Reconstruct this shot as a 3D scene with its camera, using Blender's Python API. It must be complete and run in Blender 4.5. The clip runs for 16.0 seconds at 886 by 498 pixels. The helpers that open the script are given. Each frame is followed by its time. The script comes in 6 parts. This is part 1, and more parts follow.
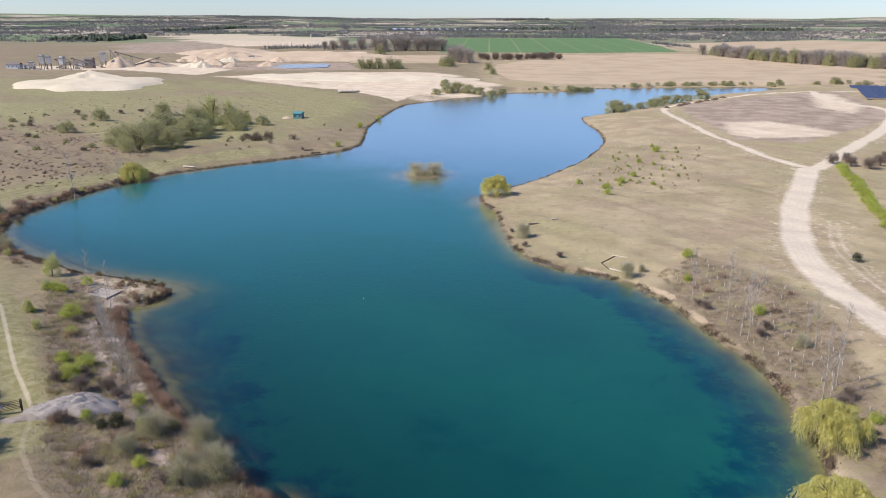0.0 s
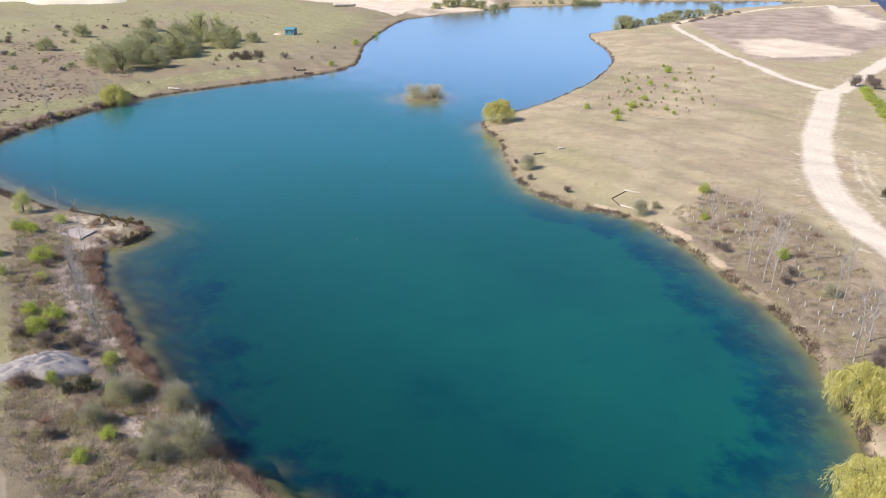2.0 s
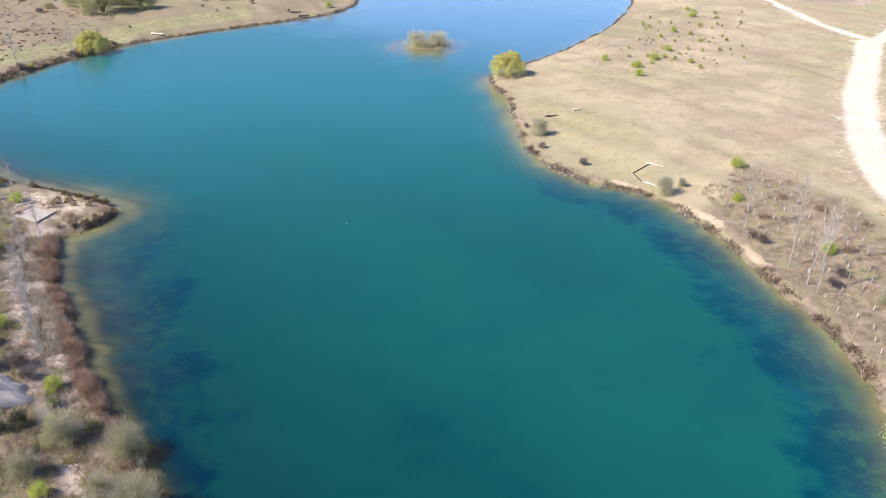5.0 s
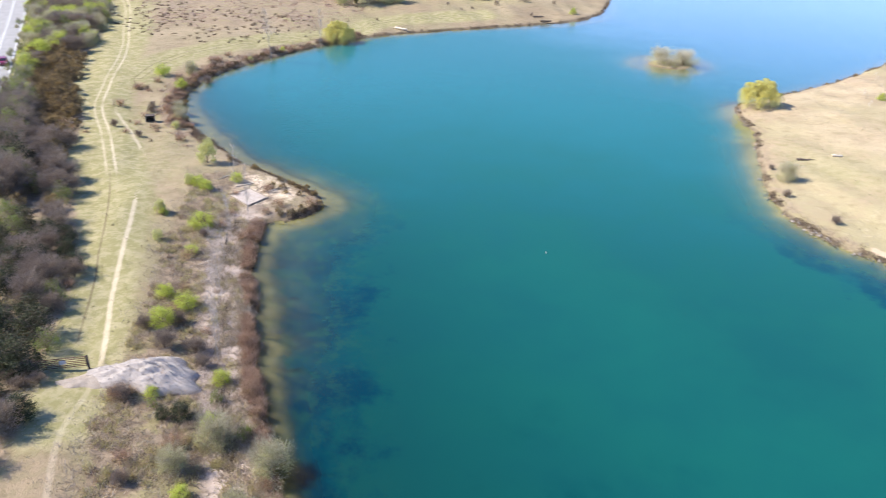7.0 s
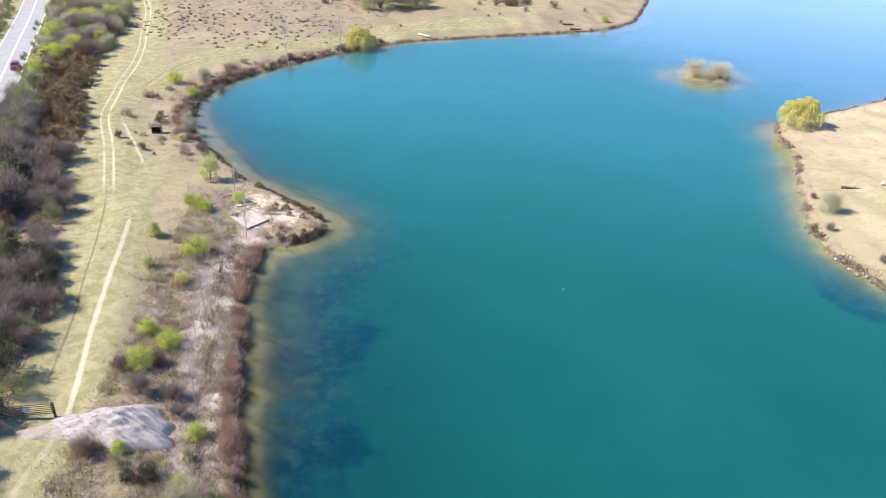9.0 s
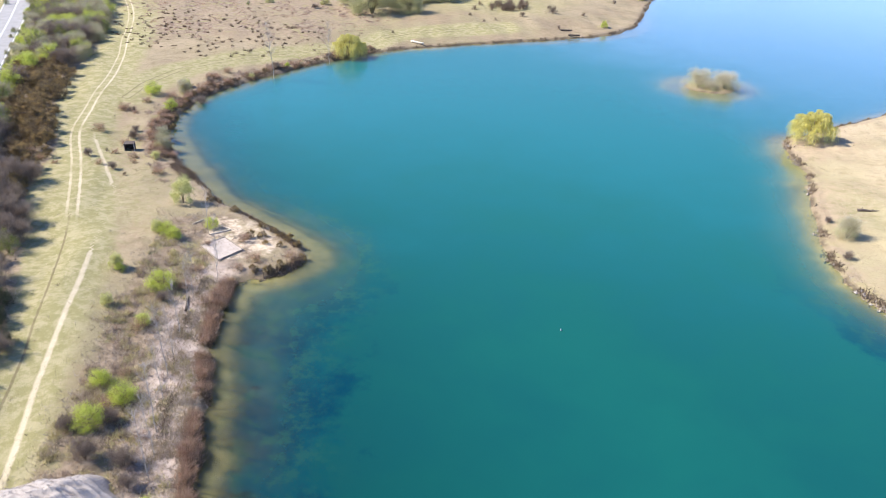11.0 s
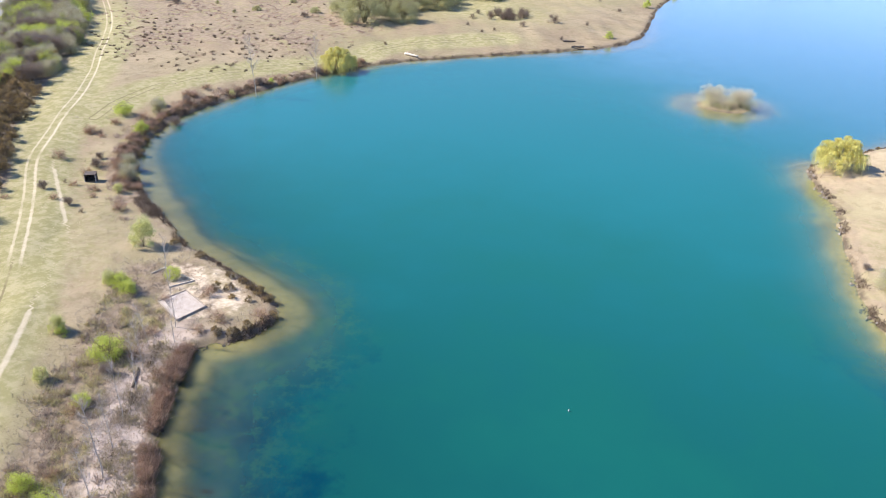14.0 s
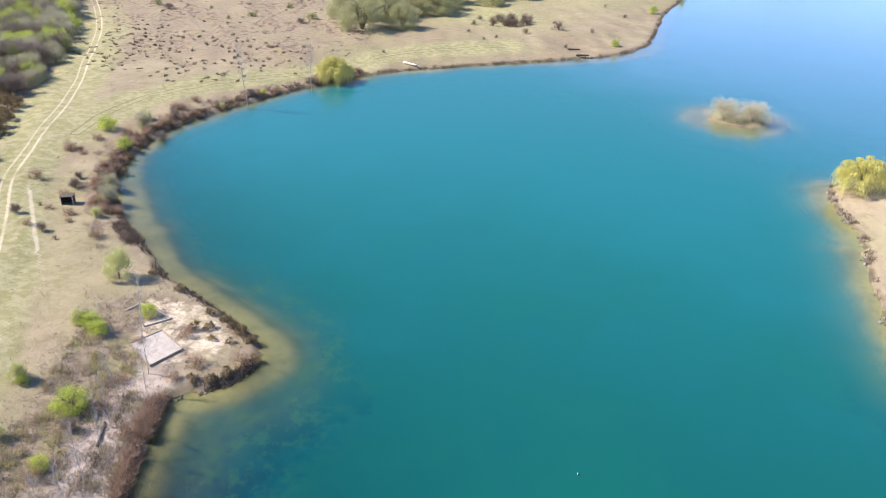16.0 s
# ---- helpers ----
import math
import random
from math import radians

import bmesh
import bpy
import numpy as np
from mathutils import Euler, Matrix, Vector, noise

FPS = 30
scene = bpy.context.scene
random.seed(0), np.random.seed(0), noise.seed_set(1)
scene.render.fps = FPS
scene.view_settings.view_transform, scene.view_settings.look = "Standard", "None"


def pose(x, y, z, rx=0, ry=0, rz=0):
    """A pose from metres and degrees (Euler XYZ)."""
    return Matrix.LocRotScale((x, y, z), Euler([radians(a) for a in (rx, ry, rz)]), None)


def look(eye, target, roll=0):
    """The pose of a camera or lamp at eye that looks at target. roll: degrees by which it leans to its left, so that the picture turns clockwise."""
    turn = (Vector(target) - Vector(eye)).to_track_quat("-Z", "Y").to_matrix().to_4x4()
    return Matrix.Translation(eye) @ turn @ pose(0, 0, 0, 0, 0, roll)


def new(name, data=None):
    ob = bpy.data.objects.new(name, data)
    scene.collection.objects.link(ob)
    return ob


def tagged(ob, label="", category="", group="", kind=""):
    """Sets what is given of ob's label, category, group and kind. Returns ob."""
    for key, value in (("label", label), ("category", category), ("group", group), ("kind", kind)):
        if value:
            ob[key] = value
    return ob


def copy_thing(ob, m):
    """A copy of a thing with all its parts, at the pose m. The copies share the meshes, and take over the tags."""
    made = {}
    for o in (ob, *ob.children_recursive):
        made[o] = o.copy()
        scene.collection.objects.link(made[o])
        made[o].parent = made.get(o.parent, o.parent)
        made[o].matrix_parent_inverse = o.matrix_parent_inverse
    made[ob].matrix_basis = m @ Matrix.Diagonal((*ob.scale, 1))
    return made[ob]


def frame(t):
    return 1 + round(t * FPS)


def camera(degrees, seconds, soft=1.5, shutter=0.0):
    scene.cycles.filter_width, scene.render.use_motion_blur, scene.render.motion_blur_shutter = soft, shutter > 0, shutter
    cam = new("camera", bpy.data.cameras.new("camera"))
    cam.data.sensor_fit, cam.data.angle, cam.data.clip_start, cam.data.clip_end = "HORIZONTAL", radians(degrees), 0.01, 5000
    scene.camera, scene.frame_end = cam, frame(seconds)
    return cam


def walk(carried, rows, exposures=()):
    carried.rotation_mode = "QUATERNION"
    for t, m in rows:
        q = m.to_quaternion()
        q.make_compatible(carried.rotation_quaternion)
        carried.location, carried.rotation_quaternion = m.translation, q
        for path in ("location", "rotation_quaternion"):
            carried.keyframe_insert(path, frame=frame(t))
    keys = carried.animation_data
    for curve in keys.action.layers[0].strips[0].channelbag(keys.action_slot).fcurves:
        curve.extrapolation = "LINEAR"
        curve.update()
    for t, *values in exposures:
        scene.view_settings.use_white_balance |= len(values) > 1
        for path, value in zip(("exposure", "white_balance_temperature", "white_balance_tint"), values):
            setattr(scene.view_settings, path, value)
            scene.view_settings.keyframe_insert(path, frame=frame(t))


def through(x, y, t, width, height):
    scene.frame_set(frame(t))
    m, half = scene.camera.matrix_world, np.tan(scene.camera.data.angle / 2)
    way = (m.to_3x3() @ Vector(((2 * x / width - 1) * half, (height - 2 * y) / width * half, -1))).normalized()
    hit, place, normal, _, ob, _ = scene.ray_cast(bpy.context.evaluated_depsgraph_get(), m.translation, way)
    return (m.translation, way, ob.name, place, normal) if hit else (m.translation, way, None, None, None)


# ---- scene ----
cam = camera(60.3, 16.0, 0.9, 0.4)
PATH = [
    (0, (1.044, -28.559, 46.003), (0.932, -26.646, 45.429), 0.2),
    (0.5, (0.904, -26.065, 46.141), (0.794, -24.162, 45.536), 0.2),
    (1, (0.885, -23.522, 46.008), (0.774, -21.633, 45.36), 0.2),
    (1.5, (0.753, -21.024, 46.12), (0.643, -19.156, 45.413), 0.3),
    (2, (0.578, -18.536, 46.191), (0.471, -16.696, 45.414), 0.3),
    (2.5, (0.397, -15.833, 46.506), (0.292, -14.02, 45.667), 0.3),
    (3, (0.323, -13.194, 46.483), (0.219, -11.402, 45.601), 0.4),
    (3.5, (0.142, -10.415, 46.643), (0.039, -8.638, 45.731), 0.4),
    (5.8, (0.942, 0.675, 47.974), (0.772, 2.435, 47.039), 0.5),
    (6, (0.862, 1.661, 47.873), (0.655, 3.417, 46.938), 0.6),
    (6.5, (0.92, 4.0, 47.582), (0.536, 5.727, 46.649), 0.7),
    (7, (0.484, 6.45, 47.063), (-0.172, 8.093, 46.13), 1.2),
    (7.5, (0.794, 8.713, 47.263), (0.064, 10.323, 46.328), 1.3),
    (8, (0.355, 10.914, 47.175), (-0.373, 12.526, 46.241), 1.4),
    (8.5, (0.02, 13.12, 47.314), (-0.707, 14.731, 46.378), 1.3),
    (9, (-0.6, 15.234, 47.255), (-1.325, 16.847, 46.321), 1.4),
    (11.5, (-3.769, 25.987, 47.293), (-4.49, 27.601, 46.358), 1.4),
    (12, (-4.612, 28.166, 47.251), (-5.333, 29.781, 46.317), 1.5),
    (12.5, (-5.42, 30.303, 47.368), (-6.14, 31.918, 46.432), 1.5),
    (13, (-6.175, 32.406, 47.422), (-6.896, 34.02, 46.487), 1.5),
    (13.5, (-6.925, 34.429, 47.549), (-7.646, 36.043, 46.612), 1.5),
    (14, (-7.815, 36.447, 47.473), (-8.535, 38.062, 46.537), 1.5),
    (14.5, (-8.49, 38.369, 47.563), (-9.211, 39.983, 46.627), 1.5),
    (15, (-9.397, 40.266, 47.62), (-10.118, 41.88, 46.684), 1.6),
    (15.5, (-10.084, 42.062, 47.735), (-10.805, 43.675, 46.798), 1.6),
    (16, (-10.755, 43.813, 47.861), (-11.478, 45.426, 46.924), 1.6),
]
walk(cam, [(t, look(eye, target, roll)) for t, eye, target, roll in PATH],
     exposures=[(0.0, 0.08), (1.5, 0.27), (3.5, 0.62), (6.0, 0.73), (7.5, 1.0), (9.0, 1.0), (12.0, 0.95), (16.0, 0.93)])

# ---- daylight ----
SUN_UP, SUN_TURN = radians(44), radians(250)      # elevation, clockwise from +y
sun_from = Vector((math.sin(SUN_TURN) * math.cos(SUN_UP), math.cos(SUN_TURN) * math.cos(SUN_UP), math.sin(SUN_UP)))
world = bpy.data.worlds.new("sky")
scene.world = world
world.use_nodes = True
sky = world.node_tree.nodes.new("ShaderNodeTexSky")
sky.sky_type, sky.sun_disc, sky.sun_elevation, sky.sun_rotation = "NISHITA", False, SUN_UP, SUN_TURN
sky.dust_density, sky.ozone_density, sky.air_density = 0.12, 3.0, 1.0
backing = world.node_tree.nodes["Background"]
backing.inputs["Strength"].default_value = 0.125
air = world.node_tree.nodes.new("ShaderNodeMix")
air.data_type, air.blend_type = "RGBA", "MULTIPLY"
air.inputs[0].default_value, air.inputs[7].default_value = 1.0, (0.7, 0.82, 1.13, 1)      # hazy blue spring sky
world.node_tree.links.new(sky.outputs[0], air.inputs[6])
world.node_tree.links.new(air.outputs[2], backing.inputs["Color"])
sun = new("sun", bpy.data.lights.new("sun", "SUN"))
sun.data.energy, sun.data.angle, sun.data.color = 5.05, radians(0.53), (1.0, 0.925, 0.83)
sun.matrix_world = look(sun_from * 200, (0, 0, 0))


# ---- materials ----
class Nodes:
    """Short hand for a node material."""

    def __init__(self, name):
        self.m = bpy.data.materials.new(name)
        self.m.use_nodes = True
        self.t = self.m.node_tree
        self.t.nodes.clear()
        self.out = self.t.nodes.new("ShaderNodeOutputMaterial")
        self.place = self.t.nodes.new("ShaderNodeNewGeometry").outputs["Position"]

    def put(self, socket, value):
        if isinstance(value, bpy.types.NodeSocket):
            self.t.links.new(value, socket)
        elif isinstance(value, (tuple, list)):
            socket.default_value = (*value, 1)[: len(socket.default_value)]
        else:
            socket.default_value = value

    def node(self, kind, result=0, **sockets):
        n = self.t.nodes.new(kind)
        for key, value in sockets.items():
            self.put(n.inputs[key.replace("_", " ")], value)
        return n.outputs[result]

    def noise(self, scale, detail=4, rough=0.55, at=None):
        return self.node("ShaderNodeTexNoise", "Fac", Vector=at or self.place, Scale=scale, Detail=detail, Roughness=rough)

    def math(self, op, a, b=0.5, clamp=False):
        n = self.t.nodes.new("ShaderNodeMath")
        n.operation, n.use_clamp = op, clamp
        self.put(n.inputs[0], a), self.put(n.inputs[1], b)
        return n.outputs[0]

    def step(self, v, lo, hi, a=0.0, b=1.0):
        n = self.t.nodes.new("ShaderNodeMapRange")
        n.interpolation_type = "SMOOTHSTEP"
        for k, x in zip(("Value", "From Min", "From Max", "To Min", "To Max"), (v, lo, hi, a, b)):
            self.put(n.inputs[k], x)
        return n.outputs[0]

    def mix(self, fac, a, b, how="MIX"):
        n = self.t.nodes.new("ShaderNodeMix")
        n.data_type, n.blend_type = "RGBA", how
        self.put(n.inputs[0], fac), self.put(n.inputs[6], a), self.put(n.inputs[7], b)
        return n.outputs[2]

    def mask(self, name):
        n = self.t.nodes.new("ShaderNodeAttribute")
        n.attribute_name = name
        parts = self.t.nodes.new("ShaderNodeSeparateColor")
        self.t.links.new(n.outputs["Color"], parts.inputs[0])
        return [*parts.outputs[:3], n.outputs["Alpha"]]

    def bump(self, height, far=0.1, strength=0.5):
        return self.node("ShaderNodeBump", Height=height, Distance=far, Strength=strength)

    def finish(self, colour, rough=0.9, normal=None, metal=0.0, through=0.0, sheen=0.3):
        b = self.t.nodes.new("ShaderNodeBsdfPrincipled")
        self.put(b.inputs["Base Color"], colour), self.put(b.inputs["Roughness"], rough), self.put(b.inputs["Metallic"], metal)
        self.put(b.inputs["Specular IOR Level"], sheen)
        if normal is not None:
            self.put(b.inputs["Normal"], normal)
        shader = b.outputs[0]
        if through:
            t = self.node("ShaderNodeBsdfTranslucent", Color=colour)
            shader = self.node("ShaderNodeMixShader", Fac=through)
            mixer = shader.node
            self.put(mixer.inputs[1], b.outputs[0]), self.put(mixer.inputs[2], t)
        self.t.links.new(shader, self.out.inputs["Surface"])
        return self.m


def plain(name, dark, light, scale=3.0, rough=0.8, metal=0.0, relief=0.02, sheen=0.3):
    """A surface whose colour wanders between two tones at two scales, with fine relief."""
    n = Nodes(name)
    at = n.node("ShaderNodeTexCoord", "Object")
    v = n.math("ADD", n.math("MULTIPLY", n.noise(scale, at=at), 0.6), n.math("MULTIPLY", n.noise(scale * 9, 3, at=at), 0.4))
    return n.finish(n.mix(n.step(v, 0.3, 0.7), dark, light), rough, n.bump(n.noise(scale * 12, at=at), relief), metal, sheen=sheen)


def leafy(name, dark, light, through=0.25, tip=None):
    """Leaves or twigs: every piece its own tone, every plant a little off the next."""
    n = Nodes(name)
    own = n.node("ShaderNodeNewGeometry", "Random Per Island")
    plant = n.node("ShaderNodeObjectInfo", "Random")
    c = n.mix(own, dark, light)
    if tip:
        c = n.mix(n.step(n.noise(1.1, 2), 0.42, 0.62), c, tip)
    c = n.mix(n.math("MULTIPLY", plant, 0.2), c, n.mix(0.5, dark, (0.2, 0.16, 0.09)))
    return n.finish(c, 0.75, through=through)


def ground_material():
    n = Nodes("ground")
    green, track, bare, sand = n.mask("cover")
    tan, crop, mud, bed = n.mask("fields")
    big, mid, fine, grain = n.noise(0.012, 5), n.noise(0.11, 5, 0.6), n.noise(0.9, 5, 0.65), n.noise(6, 4, 0.7)
    ragged = n.math("MULTIPLY", n.math("SUBTRACT", n.math("ADD", n.math("MULTIPLY", mid, 0.35), n.math("MULTIPLY", fine, 0.65)), 0.5), 0.9)

    def worn(m, lo=0.38, hi=0.62):
        return n.step(n.math("ADD", m, ragged), lo, hi)

    straw = n.mix(n.step(mid, 0.35, 0.68), (0.38, 0.31, 0.21), (0.29, 0.245, 0.155))
    straw = n.mix(n.step(big, 0.46, 0.6, 0, 0.65), straw, (0.27, 0.245, 0.135))
    straw = n.mix(n.step(fine, 0.5, 0.75, 0, 0.5), straw, (0.44, 0.37, 0.27))
    straw = n.mix(n.step(grain, 0.5, 0.68, 0, 0.6), straw, (0.14, 0.115, 0.07))
    blush = n.step(n.noise(0.055, 6, 0.65), 0.46, 0.6, 0, 0.7)
    c = n.mix(blush, straw, n.mix(n.step(fine, 0.4, 0.65), (0.33, 0.25, 0.18), (0.25, 0.2, 0.13)))
    c = n.mix(n.step(n.noise(0.4, 6, 0.7), 0.53, 0.66, 0, 0.55), c, (0.2, 0.165, 0.095))
    grass = n.mix(n.step(n.noise(0.7, 6, 0.7), 0.4, 0.62), (0.25, 0.228, 0.104), (0.345, 0.305, 0.172))
    c = n.mix(n.step(n.node("ShaderNodeSeparateXYZ", 0, Vector=n.place), -25, 12), n.mix(1.0, c, (0.88, 0.86, 0.81), "MULTIPLY"), n.mix(1.0, c, (1.25, 1.215, 1.15), "MULTIPLY"))
    c = n.mix(worn(green, 0.3, 0.9), c, grass)
    litter = n.mix(n.step(fine, 0.32, 0.68), (0.18, 0.135, 0.088), (0.32, 0.248, 0.172))
    litter = n.mix(n.step(n.noise(0.35, 4, 0.6), 0.5, 0.66, 0, 0.7), litter, (0.27, 0.24, 0.11))
    litter = n.mix(n.step(grain, 0.58, 0.74, 0, 0.5), litter, (0.08, 0.06, 0.042))
    c = n.mix(worn(bare, 0.25, 0.75), c, litter)
    strip = n.math("MULTIPLY", n.step(n.mask("ways")[3], 6.5, 4.5), n.step(n.mask("ways")[3], 0.6, 1.6))
    strip = n.math("MULTIPLY", strip, n.math("MULTIPLY", n.step(n.node("ShaderNodeSeparateXYZ", 0, Vector=n.place), -22, -30), n.step(n.node("ShaderNodeSeparateXYZ", 1, Vector=n.place), 92, 84)))
    c = n.mix(n.math("MULTIPLY", strip, n.step(fine, 0.3, 0.55, 0.35, 0.95)), c, (0.5, 0.41, 0.345))
    c = n.mix(worn(tan, 0.42, 0.58), c, n.mix(n.step(n.noise(0.03, 5), 0.4, 0.65), (0.52, 0.4, 0.27), (0.45, 0.34, 0.225)))
    c = n.mix(worn(crop, 0.45, 0.55), c, n.mix(n.step(n.math("PINGPONG", n.node("ShaderNodeSeparateXYZ", 0, Vector=n.place), 22.0), 1.6, 0.8), n.mix(n.noise(0.02, 4), (0.11, 0.19, 0.08), (0.15, 0.235, 0.1)), (0.22, 0.26, 0.12)))
    c = n.mix(worn(mud), c, n.mix(n.step(mid, 0.35, 0.65), (0.3, 0.23, 0.17), (0.43, 0.335, 0.255)))
    c = n.mix(worn(sand), c, n.mix(n.step(mid, 0.3, 0.7), (0.72, 0.6, 0.45), (0.58, 0.46, 0.33)))
    pale = n.mix(n.step(fine, 0.35, 0.7), (0.7, 0.595, 0.46), (0.63, 0.525, 0.395))
    pale = n.mix(n.step(n.noise(2.4, 3), 0.55, 0.7, 0, 0.22), pale, (0.4, 0.32, 0.22))
    foot, lane, haul, inland = n.mask("ways")
    waver = n.math("MULTIPLY", ragged, 0.9)
    y = n.node("ShaderNodeSeparateXYZ", 1, Vector=n.place)
    trod = n.math("MULTIPLY", n.step(n.math("ABSOLUTE", n.math("ADD", foot, n.math("MULTIPLY", waver, 0.6))), 0.42, 0.12), n.step(y, 47, 52, 0.2, 0.52))
    drift = n.math("ADD", lane, n.math("MULTIPLY", waver, 0.7))
    worn_rut = n.step(n.math("ABSOLUTE", n.math("ADD", drift, 0.68)), 0.3, 0.08, 0, 0.5)
    faint_rut = n.step(n.math("ABSOLUTE", n.math("SUBTRACT", drift, 0.68)), 0.26, 0.08, 0, 0.38)
    rut = n.math("MULTIPLY", n.math("MAXIMUM", worn_rut, faint_rut), n.math("MULTIPLY", n.step(n.noise(0.11, 4), 0.3, 0.5, 0.25, 1.0), n.step(y, 86, 91)))
    driven = n.step(n.math("ADD", haul, n.math("MULTIPLY", ragged, 3.2)), 0.8, -0.9)
    spill = n.math("MULTIPLY", n.step(haul, 5.5, 0.5), n.step(n.noise(0.5, 5, 0.7), 0.54, 0.66, 0, 0.8))
    wheel = n.step(n.math("ABSOLUTE", n.math("SUBTRACT", n.math("PINGPONG", haul, 1.1), 0.5)), 0.3, 0.0, 0, 0.12)
    pale = n.mix(n.math("MULTIPLY", wheel, n.step(mid, 0.4, 0.6)), pale, (0.42, 0.345, 0.25))
    old, side, spur, _ = n.mask("paths")
    old = n.math("MINIMUM", n.math("ABSOLUTE", n.math("ADD", old, n.math("MULTIPLY", waver, 0.5))), n.math("ABSOLUTE", n.math("SUBTRACT", n.math("ADD", side, waver), 0.8)))
    c = n.mix(n.math("MULTIPLY", n.step(old, 0.2, 0.06), n.step(n.noise(0.13, 4), 0.3, 0.5, 0.2, 0.7)), c, (0.15, 0.12, 0.065))
    trod = n.math("MAXIMUM", trod, n.step(n.math("ABSOLUTE", n.math("ADD", spur, waver)), 0.42, 0.1, 0, 0.45))
    c = n.mix(n.math("MAXIMUM", n.math("MAXIMUM", trod, rut), n.math("MAXIMUM", driven, spill)), c, pale)
    c = n.mix(n.math("MULTIPLY", n.step(inland, 1.0, 0.25), n.step(n.noise(0.35, 4, 0.65), 0.38, 0.6, 0.35, 0.9)), c, (0.09, 0.068, 0.047))
    # far country: fields of every tone, lightened in colour to carry distance haze
    cells = n.t.nodes.new("ShaderNodeTexVoronoi")
    n.put(cells.inputs["Vector"], n.place), n.put(cells.inputs["Scale"], 0.0042)
    own = n.node("ShaderNodeSeparateColor", 0, Color=cells.outputs["Color"])
    other = own.node.outputs[1]
    fields = n.mix(n.step(own, 0.3, 0.36), (0.19, 0.2, 0.115), n.mix(n.step(own, 0.6, 0.64), (0.33, 0.285, 0.205), (0.17, 0.225, 0.115)))
    fields = n.mix(n.step(other, 0.72, 0.76), fields, (0.44, 0.37, 0.28))
    away = n.step(n.math("ADD", y, n.math("MULTIPLY", big, 500)), 1350, 1750)
    spare = n.math("SUBTRACT", 1.0, n.math("MAXIMUM", crop, n.math("MAXIMUM", sand, tan)), True)
    c = n.mix(n.math("MULTIPLY", away, spare), c, fields)
    # lake bed: silt, sand and dark weed
    silt = n.mix(n.step(mid, 0.35, 0.65), (0.205, 0.16, 0.08), (0.31, 0.25, 0.13))
    silt = n.mix(n.step(n.noise(0.9, 6, 0.72), 0.46, 0.7, 0, 0.35), silt, (0.11, 0.105, 0.045))
    c = n.mix(n.step(n.math("ADD", bed, n.math("MULTIPLY", ragged, 0.5)), 0.3, 0.6), c, silt)
    rough = n.math("ADD", n.math("MULTIPLY", fine, 0.5), n.math("MULTIPLY", grain, 0.5))
    return n.finish(c, 0.95, n.bump(rough, 0.35, 0.6), sheen=0.15)


